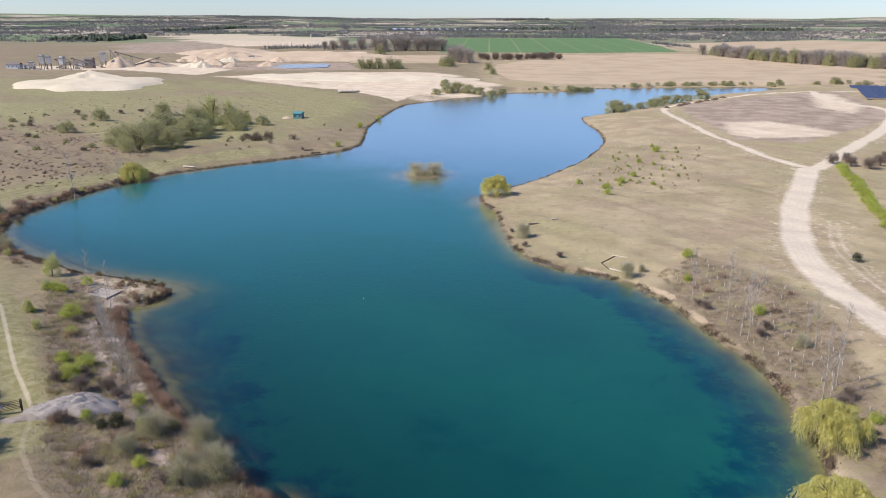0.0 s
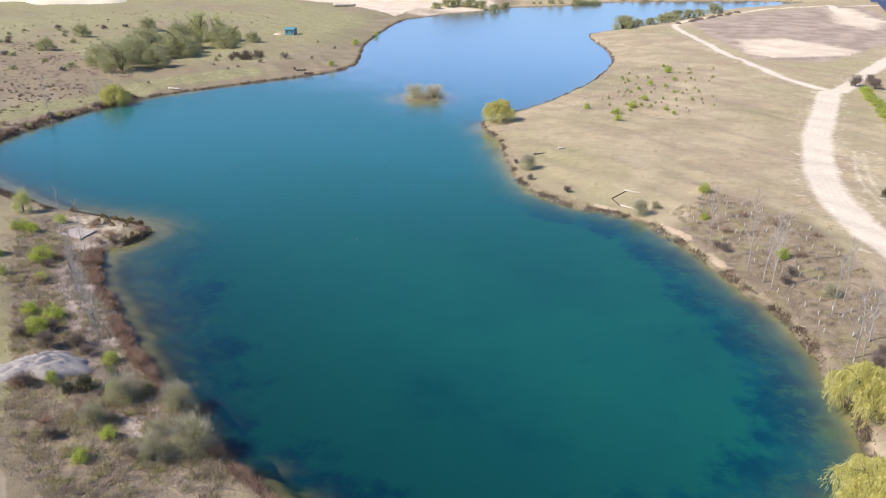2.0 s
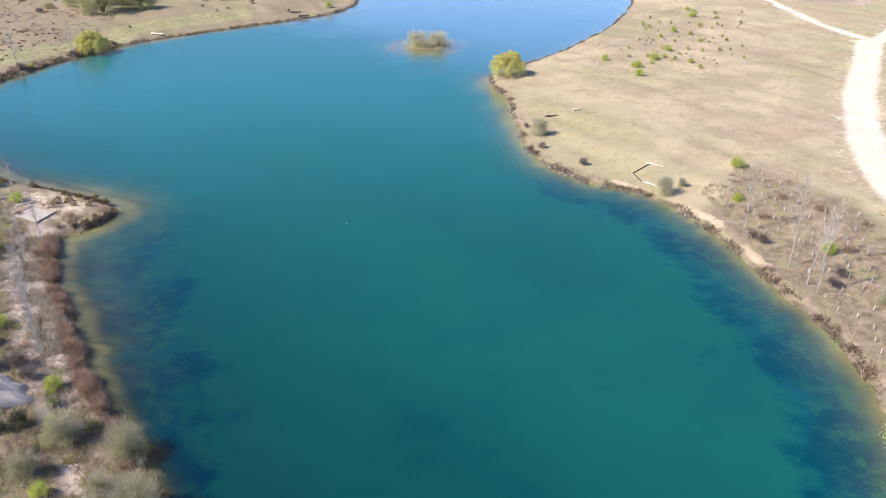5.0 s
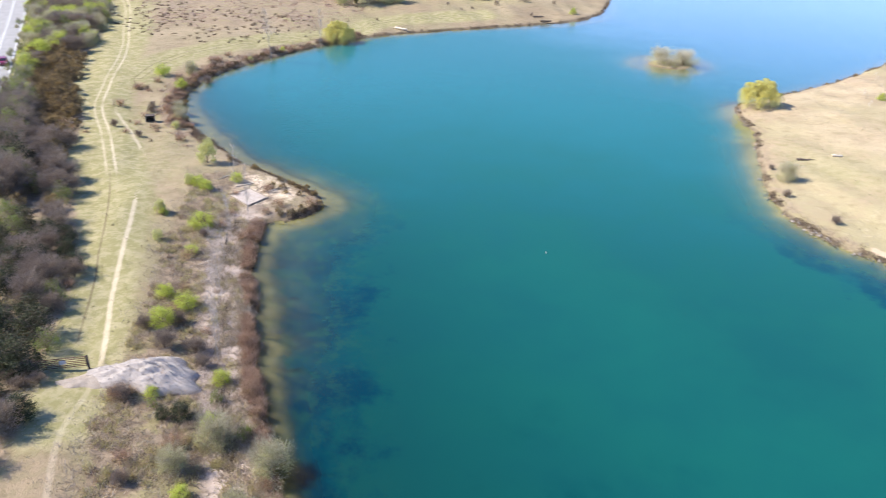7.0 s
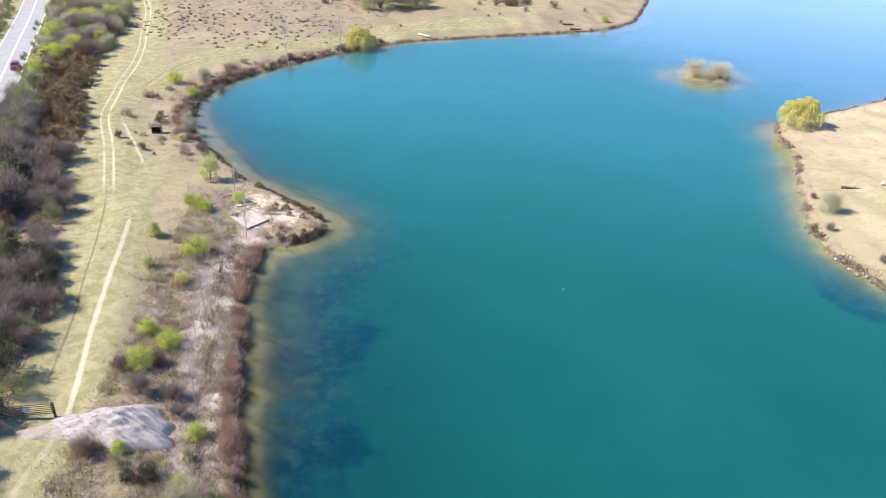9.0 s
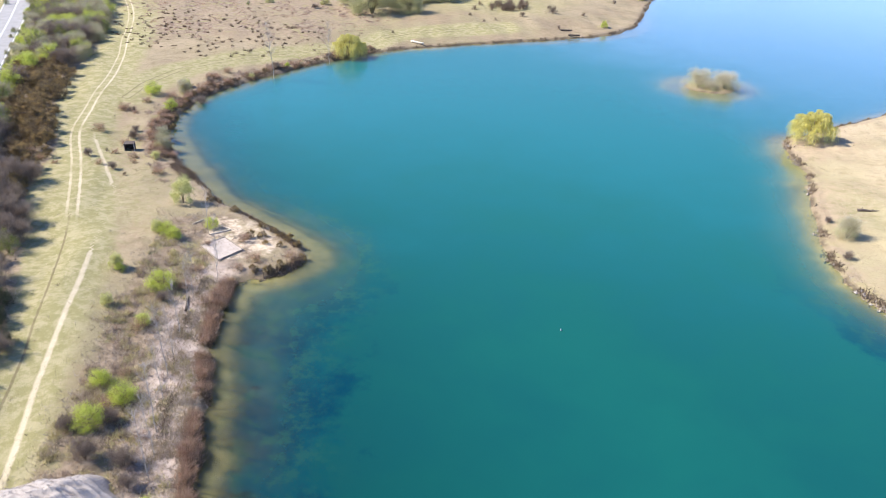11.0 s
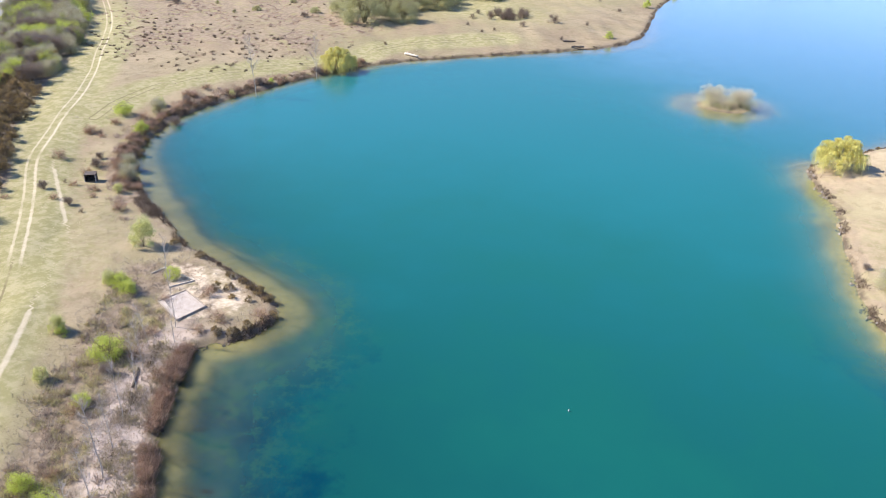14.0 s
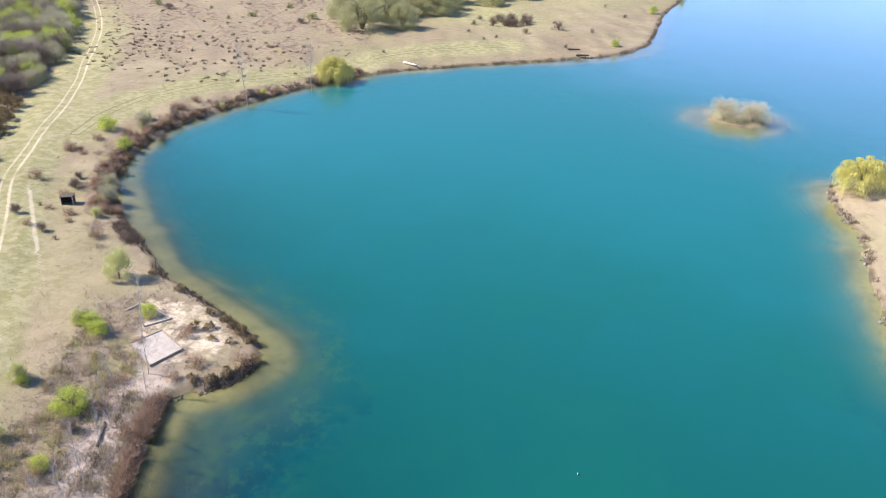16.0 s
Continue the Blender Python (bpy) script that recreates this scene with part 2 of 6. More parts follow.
def water_material():
    """Depth makes the water close up and turn from olive to turquoise; the sky glosses it."""
    n = Nodes("lake_water")
    depth = n.mask("depth")[0]
    wide, mid = n.noise(0.035, 4, 0.6), n.noise(0.13, 5, 0.62)
    murk = n.math("SUBTRACT", 1.0, n.math("POWER", 2.718, n.math("MULTIPLY", depth, -0.95)))
    ragged = n.math("ADD", n.math("MULTIPLY", n.math("SUBTRACT", mid, 0.5), 6.0), n.math("MULTIPLY", n.math("SUBTRACT", n.noise(0.45, 5, 0.65), 0.5), 3.4))
    spot = n.node("ShaderNodeSeparateXYZ", 0, Vector=n.place)
    weedy = n.step(spot, 4, 24, 0, 1.1)      # a broader belt of weed off the east bank
    deep = n.step(n.math("ADD", n.math("SUBTRACT", depth, weedy), ragged), 3.9, 5.7)
    south = spot.node.outputs[1]
    deep = n.math("MAXIMUM", deep, n.step(n.math("SUBTRACT", south, n.math("MULTIPLY", spot, 0.5)), 95, 125, 0, 0.9))
    blue = n.mix(n.step(mid, 0.4, 0.62), (0.0, 0.042, 0.064), (0.001, 0.064, 0.078))
    teal = n.mix(n.step(wide, 0.35, 0.65), (0.005, 0.086, 0.073), (0.004, 0.071, 0.069))
    body = n.mix(deep, blue, teal)
    # body colour also turns lighter by position, north of about y 85
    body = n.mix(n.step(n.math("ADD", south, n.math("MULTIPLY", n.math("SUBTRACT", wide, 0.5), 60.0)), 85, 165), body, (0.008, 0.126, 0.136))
    pit = n.step(n.math("ADD", depth, n.math("MULTIPLY", n.math("SUBTRACT", mid, 0.5), 5.0)), 7.2, 10.2)
    pit = n.math("MULTIPLY", pit, n.step(south, 75, 52))
    body = n.mix(pit, body, (0.0, 0.048, 0.056))
    clumps = n.step(n.noise(0.42, 6, 0.72), 0.47, 0.6)
    body = n.mix(n.math("MULTIPLY", n.math("MULTIPLY", n.step(depth, 6.0, 2.0, 0, 0.6), n.step(south, 135, 100, 0.15, 1.0)), clumps), body, (0.02, 0.1, 0.066))
    # the body colour is multiplied darker by position, towards the south-west
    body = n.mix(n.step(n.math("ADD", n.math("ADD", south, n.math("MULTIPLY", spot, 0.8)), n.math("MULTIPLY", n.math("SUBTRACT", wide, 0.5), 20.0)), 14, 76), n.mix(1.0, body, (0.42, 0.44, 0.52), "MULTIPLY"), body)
    swell = n.math("ADD", n.math("MULTIPLY", n.noise(1.6, 3, 0.6), 0.7), n.math("MULTIPLY", n.noise(0.25, 2), 0.6))
    ripple = n.bump(swell, 0.09, 0.3)
    stain = n.node("ShaderNodeBsdfTransparent", Color=(0.74, 0.84, 0.72))
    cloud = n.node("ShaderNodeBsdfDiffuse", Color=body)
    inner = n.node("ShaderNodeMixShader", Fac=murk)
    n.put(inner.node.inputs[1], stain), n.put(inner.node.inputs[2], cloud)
    gloss = n.node("ShaderNodeBsdfGlossy", Color=(1.0, 0.97, 0.88), Roughness=0.2, Normal=ripple)
    gloss_gain = n.step(n.math("ADD", n.math("ADD", south, n.math("MULTIPLY", spot, 0.9)), n.math("MULTIPLY", n.math("SUBTRACT", wide, 0.5), 50.0)), 140, 225, 1.2, 2.5)      # sky gloss raised by position on the open reach, standing for wind ripples
    top = n.node("ShaderNodeMixShader", Fac=n.math("SUBTRACT", n.math("MULTIPLY", n.node("ShaderNodeFresnel", IOR=1.33, Normal=ripple), gloss_gain), 0.02, True))
    n.put(top.node.inputs[1], inner), n.put(top.node.inputs[2], gloss)
    n.t.links.new(top, n.out.inputs["Surface"])
    return n.m


GROUND, WATER = ground_material(), water_material()


# ---- plan ----
def smooth(v, lo, hi):
    v = np.clip((np.asarray(v, float) - lo) / (hi - lo), 0, 1)
    return v * v * (3 - 2 * v)


def curve(points, closed=False, each=6):
    """A smooth line through the points."""
    p = np.array(points, float)
    p = np.vstack([p[-1:], p, p[:2]]) if closed else np.vstack([2 * p[:1] - p[1:2], p, 2 * p[-1:] - p[-2:-1]])
    u = np.linspace(0, 1, each, endpoint=False)[:, None]
    some = [0.5 * (2 * b + (c - a) * u + (2 * a - 5 * b + 4 * c - d) * u**2 + (3 * b - a - 3 * c + d) * u**3)
            for a, b, c, d in zip(p[:-3], p[1:-2], p[2:-1], p[3:])]
    return np.vstack(some if closed else some + [p[-2:-1]])


def to_line(x, y, line, closed=False):
    """Distances of places from a line."""
    x, y = np.asarray(x, float), np.asarray(y, float)
    a = np.asarray(line, float)
    b = np.roll(a, -1, 0) if closed else a[1:]
    a = a if closed else a[:-1]
    best = np.full(x.shape, 1e12)
    for (ax, ay), (bx, by) in zip(a, b):
        dx, dy = bx - ax, by - ay
        u = np.clip(((x - ax) * dx + (y - ay) * dy) / (dx * dx + dy * dy + 1e-9), 0, 1)
        np.minimum(best, (x - ax - u * dx) ** 2 + (y - ay - u * dy) ** 2, out=best)
    return np.sqrt(best)


def inside(x, y, ring):
    x, y = np.asarray(x, float), np.asarray(y, float)
    odd = np.zeros(x.shape, bool)
    ring = np.asarray(ring, float)
    for (ax, ay), (bx, by) in zip(ring, np.roll(ring, -1, 0)):
        if ay != by:
            odd ^= ((ay > y) != (by > y)) & (x < (bx - ax) * (y - ay) / (by - ay) + ax)
    return odd


def off_ring(x, y, ring, reach=60.0):
    """Signed distance from a ring, positive inside; beyond its reach just -reach."""
    x, y = np.asarray(x, float), np.asarray(y, float)
    ring = np.asarray(ring, float)
    (x0, y0), (x1, y1) = ring.min(0) - reach, ring.max(0) + reach
    near = (x > x0) & (x < x1) & (y > y0) & (y < y1)
    out = np.full(x.shape, -float(reach))
    if near.any():
        d = to_line(x[near], y[near], ring, True)
        out[near] = np.where(inside(x[near], y[near], ring), d, -d)
    return out


SHORE_WEST = [(2, 26), (-12, 30), (-20, 36), (-24, 39.5), (-30, 45.5), (-33.5, 49.8), (-38, 55), (-42.3, 60.8), (-47, 67.5), (-51.9, 73.8),
              (-55.6, 80.2), (-58.2, 85.7), (-55.6, 88.4), (-54, 91.5), (-54.7, 95.8), (-59, 98.7), (-67.5, 101.8), (-75, 104.2), (-83.5, 109),
              (-92, 114), (-99, 119.5), (-105, 126), (-109.5, 135), (-112.3, 147), (-110.8, 161), (-107, 177), (-99.5, 196), (-90, 208)]
SHORE_NORTH = [(-75, 222.5), (-63, 234), (-53, 245.5), (-48, 260), (-49, 280), (-51.8, 305), (-52, 325), (-50, 367), (-46.5, 403), (-38, 420),
               (-21, 444), (0, 465), (15, 484), (52, 502), (75, 526), (138, 543), (192, 549), (215, 542), (192, 520), (150, 487), (131, 459)]
SHORE_EAST = [(91, 407), (71, 383), (52, 361), (46, 347), (48.4, 311), (47, 278), (39.5, 250), (31, 227), (18, 202), (9, 188.6), (2, 177.5),
              (-1, 174.5), (0.5, 165), (3.5, 157), (4.3, 145), (6, 132), (7.7, 123.5), (11.2, 117), (16.3, 112), (22.4, 108.8), (27, 105),
              (30, 99.4), (33, 91.5), (35, 84), (37.5, 75.5), (39.3, 69), (39.5, 62), (38.8, 50), (37.8, 44.5), (35.5, 38), (29, 31), (17, 26.5)]
LAKE = curve(SHORE_WEST + SHORE_NORTH + SHORE_EAST, True)
jag = np.random.default_rng(4)
LAKE = LAKE + jag.normal(0, 0.24, LAKE.shape)
ISLAND = curve([(-22.8, 200.6), (-16.5, 199.6), (-13.2, 203), (-13.6, 208.4), (-17, 209), (-23.4, 205.6)], True)

ROAD_LINE = [(-420, 372), (-300, 262), (-212.6, 180.8), (-172, 141.3), (-127.8, 98.3), (-109.8, 82), (-80, 53), (-40, 14), (20, -45)]
HAUL = curve([(78, 20), (67, 56), (62.6, 76), (61.6, 93), (62.3, 112), (66, 128), (69.2, 138), (76.8, 159), (86.3, 180), (101, 213)])
HAUL_RUTS = curve([(70, 84), (69, 100), (70.5, 118), (75, 134), (80, 147)])
HAUL_WEST = curve([(103, 216), (96, 235), (93, 272), (91, 318), (95, 390), (142, 446), (200, 492), (250, 500)])
HAUL_EAST = curve([(104, 214), (134, 257), (175, 318), (209, 388), (200, 440), (215, 500)])
FOOTPATH = curve([(-76, 81), (-68, 70), (-62, 61.7), (-53.4, 51), (-51, 47), (-48.3, 41), (-43, 34.5), (-39.6, 31), (-34, 20)])
LANE = curve([(-83.2, 84.3), (-90, 91), (-101.5, 102), (-113.4, 112.7), (-124, 126), (-139, 147), (-155, 165.6), (-189, 202), (-260, 262)])
GREENWAY = curve([(-52, 44), (-60, 53), (-70, 66), (-80, 80), (-95, 95), (-112, 111), (-131, 133), (-152, 162), (-187, 203), (-258, 264)])
OLD_RUT = curve([(-58, 52.5), (-64.8, 61.7), (-68.8, 66.5), (-72.6, 71.3), (-79.6, 79.7), (-86.4, 87.2)])
SPUR = curve([(-108.2, 112.2), (-102.2, 107.6), (-95.6, 102.6), (-92.4, 100.2)])
SIDEWAY = curve([(-122, 133), (-127, 150), (-121, 172), (-106, 195), (-101, 213), (-80, 235)])


def rise(x, y):
    """The country behind climbs slowly to low hills."""
    r = np.hypot(x, y)
    return 52 * np.clip((r - 700) / 3900, 0, None) ** 1.3


def wander(x, y, size, seed=0.0):
    """Cheap smooth noise, about -1 to 1."""
    x, y = np.asarray(x, float) / size + seed, np.asarray(y, float) / size - seed
    return (np.sin(x * 1.7 + 1.3 * np.sin(y * 1.1)) + np.sin(y * 2.1 + 1.7 * np.sin(x * 0.9 + 2)) + np.sin((x + y) * 3.1 + np.sin(x * 2.3))) / 3


def lake_off(x, y):
    """Distance to the shore, positive over water."""
    d = off_ring(x, y, LAKE, 80)
    return np.minimum(d, -off_ring(x, y, ISLAND, 80))


def height(x, y, off=None):
    x, y = np.asarray(x, float), np.asarray(y, float)
    off = lake_off(x, y) if off is None else off
    land = -off
    ledge = 0.6 + 0.25 * wander(x, y, 7)
    up = ledge * (1 - np.exp(-np.clip(land, 0, 99) / 0.7)) + 1.45 * smooth(land, 0, 22) + 0.16 * wander(x, y, 5.5) * smooth(land, 1, 6)
    up = up + 0.3 * wander(x, y, 28, 3) * smooth(land, 8, 25) + rise(x, y) + smooth(np.hypot(x, y), 1600, 3200) * 9 * wander(x, y, 700) + 18 * np.exp(-((x + 1430) / 620) ** 2 - ((y - 3950) / 500) ** 2)
    up = up * (0.35 + 0.65 * smooth(np.hypot(x + 18, y - 204), 9, 14))
    kerb = 1 - smooth(to_line(x, y, ROAD_LINE), 5, 9)
    up = up * (1 - kerb) + (2.0 + rise(x, y)) * kerb
    wide = (1.7 + 0.7 * wander(x, y, 11, 2)) * (1 - 0.85 * smooth(x, -20, 5)) + 0.9 * np.exp(-((x + 52) ** 2 + (y - 96) ** 2) / 40) + 1.6 * np.exp(-((x + 92) ** 2 + (y - 113) ** 2) / 700) + 4.5 * np.exp(-((x + 20) ** 2 + (y - 204) ** 2) / 260) + 1.7 * np.exp(-((x - 1) ** 2 + (y - 158) ** 2) / 700) + 2.6 * np.exp(-((x + 55) ** 2 + (y - 250) ** 2) / 700)
    down = (0.3 + 0.12 * wander(x, y, 9, 5)) * (1 - np.exp(-np.clip(off, 0, 99) / 0.7)) + 0.05 * np.clip(off, 0, 12) + 0.9 * smooth(off - wide, -0.4, 2.6) + 5.4 * smooth((off - wide) / (13 + 10 * np.exp(-((x + 18) ** 2 + (y - 48) ** 2) / 600) + 10 * np.exp(-((x + 46) ** 2 + (y - 82) ** 2) / 260)), 0, 1)
    down = down + 3.2 * np.exp(-(to_line(x, y, [(-27, 47), (-17, 41), (-10, 34)]) / 13) ** 2) * smooth(off, 1.5, 6)
    pad = 1 - smooth(np.hypot(x + 64.2, y - 90.9), 2.9, 5.2)      # levelled for the fishing platform
    up = up * (1 - pad) + 0.95 * pad
    down = down + 2.6 * np.exp(-((x + 21.6) ** 2 + (y - 41) ** 2) / 11) * smooth(off, 0.2, 1.6)      # bed sunk below the big sallow so the water darkens like its shadow
    return np.where(off > 0, -down, np.maximum(up, 0))


def ground_at(x, y):
    return float(height(np.array([x]), np.array([y]))[0])


def mesh_of(name, verts, faces, material=None, even=False):
    """A mesh from arrays; faces all have the same number of corners."""
    verts, faces = np.asarray(verts, np.float32), np.asarray(faces, np.int32)
    me = bpy.data.meshes.new(name)
    n, k = faces.shape
    me.vertices.add(len(verts)), me.loops.add(n * k), me.polygons.add(n)
    me.vertices.foreach_set("co", verts.ravel())
    me.loops.foreach_set("vertex_index", faces.ravel())
    me.polygons.foreach_set("loop_start", np.arange(0, n * k, k, dtype=np.int32))
    me.polygons.foreach_set("use_smooth", np.full(n, even))
    me.update(calc_edges=True)
    if material:
        me.materials.append(material)
    return me


def sheet(xs, ys):
    """Corners and quads of a grid."""
    gx, gy = np.meshgrid(xs, ys)
    w = len(xs)
    i = (np.arange(len(ys) - 1)[:, None] * w + np.arange(w - 1)).ravel()
    return gx.ravel(), gy.ravel(), np.stack([i, i + 1, i + w + 1, i + w], 1)


def steps(*runs):
    """Grid lines: (from, to, spacing) runs; a negative spacing grows away geometrically."""
    out = []
    for a, b, s in runs:
        out.append(np.arange(a, b, s))
    return np.unique(np.concatenate(out).round(3))


def far_steps(a, b, count):
    return np.geomspace(1, abs(b - a) + 1, count)[1:] * np.sign(b - a) + a - np.sign(b - a)


# ---- ground ----
xs = np.concatenate([far_steps(-262, -4800, 44)[::-1], steps((-260, -170, 1.8), (-170, -130, 0.9), (-130, 76, 0.62), (76, 125, 0.95), (125, 200, 1.8)), far_steps(202, 4800, 44)])
ys = np.concatenate([far_steps(-62, -2500, 20)[::-1], steps((-60, 18, 3.5), (18, 130, 0.6), (130, 180, 0.75), (180, 260, 0.95), (260, 560, 1.9), (560, 1200, 7)), far_steps(1208, 4900, 46)])
gx, gy, quads = sheet(xs, ys)
off = lake_off(gx, gy)
# corners next to the shore lie on it, so that the waterline runs smoothly across the grid
by, bx = np.gradient(off.reshape(len(ys), len(xs)), ys, xs)
bx, by = bx.ravel(), by.ravel()
push = np.where((np.abs(off) < 0.3) & (np.abs(gx + 25) < 110) & (gy > 20) & (gy < 270), off, 0) / (bx**2 + by**2 + 0.05)
gx, gy = gx - push * bx, gy - push * by
off = np.where(push != 0, 0.0, off)
gz = np.where(push != 0, -0.05, height(gx, gy, off))
GRID = (xs, ys, gz.reshape(len(ys), len(xs)), off.reshape(len(ys), len(xs)))


def at_ground(x, y, which=2):
    """Height of the ground sheet (or distance over water), from its grid."""
    table = GRID[which]
    x, y = np.asarray(x, float), np.asarray(y, float)
    i = np.clip(np.searchsorted(xs, x) - 1, 0, len(xs) - 2)
    j = np.clip(np.searchsorted(ys, y) - 1, 0, len(ys) - 2)
    u, v = (x - xs[i]) / (xs[i + 1] - xs[i]), (y - ys[j]) / (ys[j + 1] - ys[j])
    return (table[j, i] * (1 - u) * (1 - v) + table[j, i + 1] * u * (1 - v) + table[j + 1, i] * (1 - u) * v + table[j + 1, i + 1] * u * v)


def strip(line, half, soft=0.5):
    near = np.zeros(len(gx))
    (x0, y0), (x1, y1) = np.min(line, 0) - half - 3, np.max(line, 0) + half + 3
    some = (gx > x0) & (gx < x1) & (gy > y0) & (gy < y1)
    near[some] = 1 - smooth(to_line(gx[some], gy[some], line), half - soft, half + soft)
    return near


def patch(ring, soft=2.0):
    return smooth(off_ring(gx, gy, ring, 40), -soft, soft)


def beside(line, shift):
    """A line to the side of another."""
    p = np.asarray(line, float)
    d = np.gradient(p, axis=0)
    d /= np.linalg.norm(d, axis=1)[:, None] + 1e-9
    return p + shift * np.stack([-d[:, 1], d[:, 0]], 1)


green = np.maximum.reduce([strip(curve(ROAD_LINE), 9, 1.0) * 0.9, strip(GREENWAY, 7, 3) * 0.92, strip(SIDEWAY, 6, 3) * 0.85, patch([(6, 137), (25, 115), (40, 119), (58, 110), (68, 150), (95, 213), (88, 260), (60, 300), (40, 262), (2, 176)], 8) * (0.36 + 0.34 * wander(gx, gy, 24)), patch([(-70, 82), (-66, 88), (-70, 98), (-86, 108), (-102, 122), (-112, 134), (-126, 138), (-100, 100)], 6) * (0.62 + 0.25 * wander(gx, gy, 9)), patch([(105, 225), (75, 150), (66, 95), (75, 60), (150, 60), (190, 250), (140, 240)], 6) * 0.45,
                           patch([(-130, 240), (-70, 250), (-56, 300), (-56, 400), (-90, 470), (-200, 550), (-420, 560), (-420, 380), (-220, 270)], 18) * (0.72 + 0.3 * wander(gx, gy, 38))])
track = np.maximum.reduce([strip(HAUL, 3.5, 0.8), strip(HAUL_WEST, 1.9, 0.8), strip(HAUL_EAST, 2.8, 1.0), strip(FOOTPATH, 0.5, 0.3), strip(LANE, 1.2, 0.3), strip(beside(curve(ROAD_LINE), -13), 1.6, 0.8)])
bare = np.maximum.reduce([patch([(-46, 32), (-57, 47), (-67.5, 61.5), (-78.5, 73), (-98, 90), (-111, 107), (-128, 121), (-147, 144), (-169, 174), (-205, 208), (-205, 186), (-165, 147), (-121, 103), (-86, 68), (-52, 36)], 1.5) * 0.95,
                          patch([(-20, 26), (-34, 28), (-44, 38), (-51, 51), (-56, 60), (-66, 75), (-76, 95), (-70, 101), (-60, 92), (-59, 84), (-45, 64), (-33, 48)], 2.0) * 0.85,
                          patch([(-215, 215), (-150, 172), (-116, 190), (-112, 225), (-180, 300), (-260, 300)], 12) * (0.62 + 0.2 * wander(gx, gy, 12)),
                          patch([(-112, 135), (-116, 150), (-112, 178), (-105, 190), (-100, 185), (-107, 150), (-104, 130)], 3) * 0.55,
                          patch([(31, 101), (42, 118), (55, 104), (55, 78), (48, 48), (40, 30), (38, 60), (34, 88)], 3) * 0.7,
                          patch([(30, 258), (70, 262), (60, 210), (36, 172), (22, 182)], 6) * 0.45, patch([(-62, 425), (5, 452), (22, 505), (-8, 560), (-62, 520)], 10) * 0.75, patch([(-950, 620), (-440, 600), (-420, 760), (-520, 980), (-700, 1350), (-1000, 1300)], 40) * 0.5,
                          (1 - smooth(np.abs(-off - 2.2), 1.2, 3.2)) * 0.9 * (gx < -90) * (gy < 190),
                          (1 - smooth(np.abs(-off - 1.2), 0.6, 1.6)) * 0.5 * (gx < 20)])
sand = np.maximum.reduce([patch([(-74, 99), (-66, 101), (-58, 97.5), (-56.5, 92.5), (-61, 88), (-67, 88.5)], 2) * 0.5,
                          patch([(-227, 596), (-40, 637), (-28, 505), (-52, 415), (-79, 457), (-124, 530), (-177, 570)], 5),
                          patch([(-334, 840), (-125, 817), (-169, 1050), (-400, 1000)], 8) * 0.9, patch([(-684, 1571), (-553, 1807), (-295, 1568), (-353, 1300)], 10) * 0.8,
                          patch([(-420, 640), (-330, 660), (-240, 600), (-235, 680), (-330, 780), (-430, 700)], 8) * 0.8,
                          patch([(106, 332), (132, 335), (150, 300), (138, 282), (104, 274), (97, 289)], 9) * 0.68, patch([(203, 485), (225, 487), (210, 402), (182, 355), (172, 395)], 14) * 0.66,
                          patch([(-208, 579), (-152, 655), (-40, 667), (12, 534), (0, 439), (-26, 412), (-55, 434), (-97, 476), (-154, 516)], 14) * (0.72 + 0.3 * wander(gx, gy, 26)),
                          patch([(-738, 1667), (-668, 1864), (-318, 1631), (-246, 1253), (-393, 1182), (-553, 1386)], 16) * 0.8])
tan = np.maximum.reduce([patch([(3, 696), (9, 784), (90, 985), (253, 1041), (384, 752), (292, 562), (189, 556), (80, 548), (50, 540), (16, 590)], 3),
                         patch([(310, 1040), (640, 1100), (900, 1400), (640, 1600), (330, 1400)], 8), patch([(-150, 800), (-20, 800), (-30, 980), (-150, 960)], 6) * 0.8,
                         patch([(-270, 215), (-150, 95), (-290, 60), (-400, 200)], 3),
                         (1 - smooth(np.abs(-off - 1.4), 0.6, 1.7)) * (0.42 + 0.2 * wander(gx, gy, 4)) * (gx > 20) * (gy < 115)])
crop = np.maximum.reduce([patch([(-105, 1672), (288, 1647), (272, 1090), (99, 1044), (-67, 1057)], 4), patch([(-60, 1720), (330, 1690), (400, 1950), (-80, 2000)], 8) * 0.9])
mud = np.maximum.reduce([patch([(105, 402), (192, 480), (235, 505), (209, 388), (185, 339), (122, 267), (98, 275), (99, 365)], 5) * 0.8, patch([(-300, 775), (-263, 666), (-116, 683), (-150, 800)], 6),
                         patch([(-665, 1474), (-553, 1386), (-393, 1182), (-320, 1083), (-425, 940), (-520, 990)], 15) * 0.75])
bed = smooth(off, -0.25, 0.35)
me = mesh_of("ground", np.stack([gx, gy, gz], 1), quads, GROUND, True)
def sided(line):
    """Distance to a line, negative on one side of it."""
    return np.minimum(to_line(gx, gy, line), 60) * np.where(to_line(gx, gy, beside(line, 1.0)) < to_line(gx, gy, beside(line, -1.0)), 1, -1)


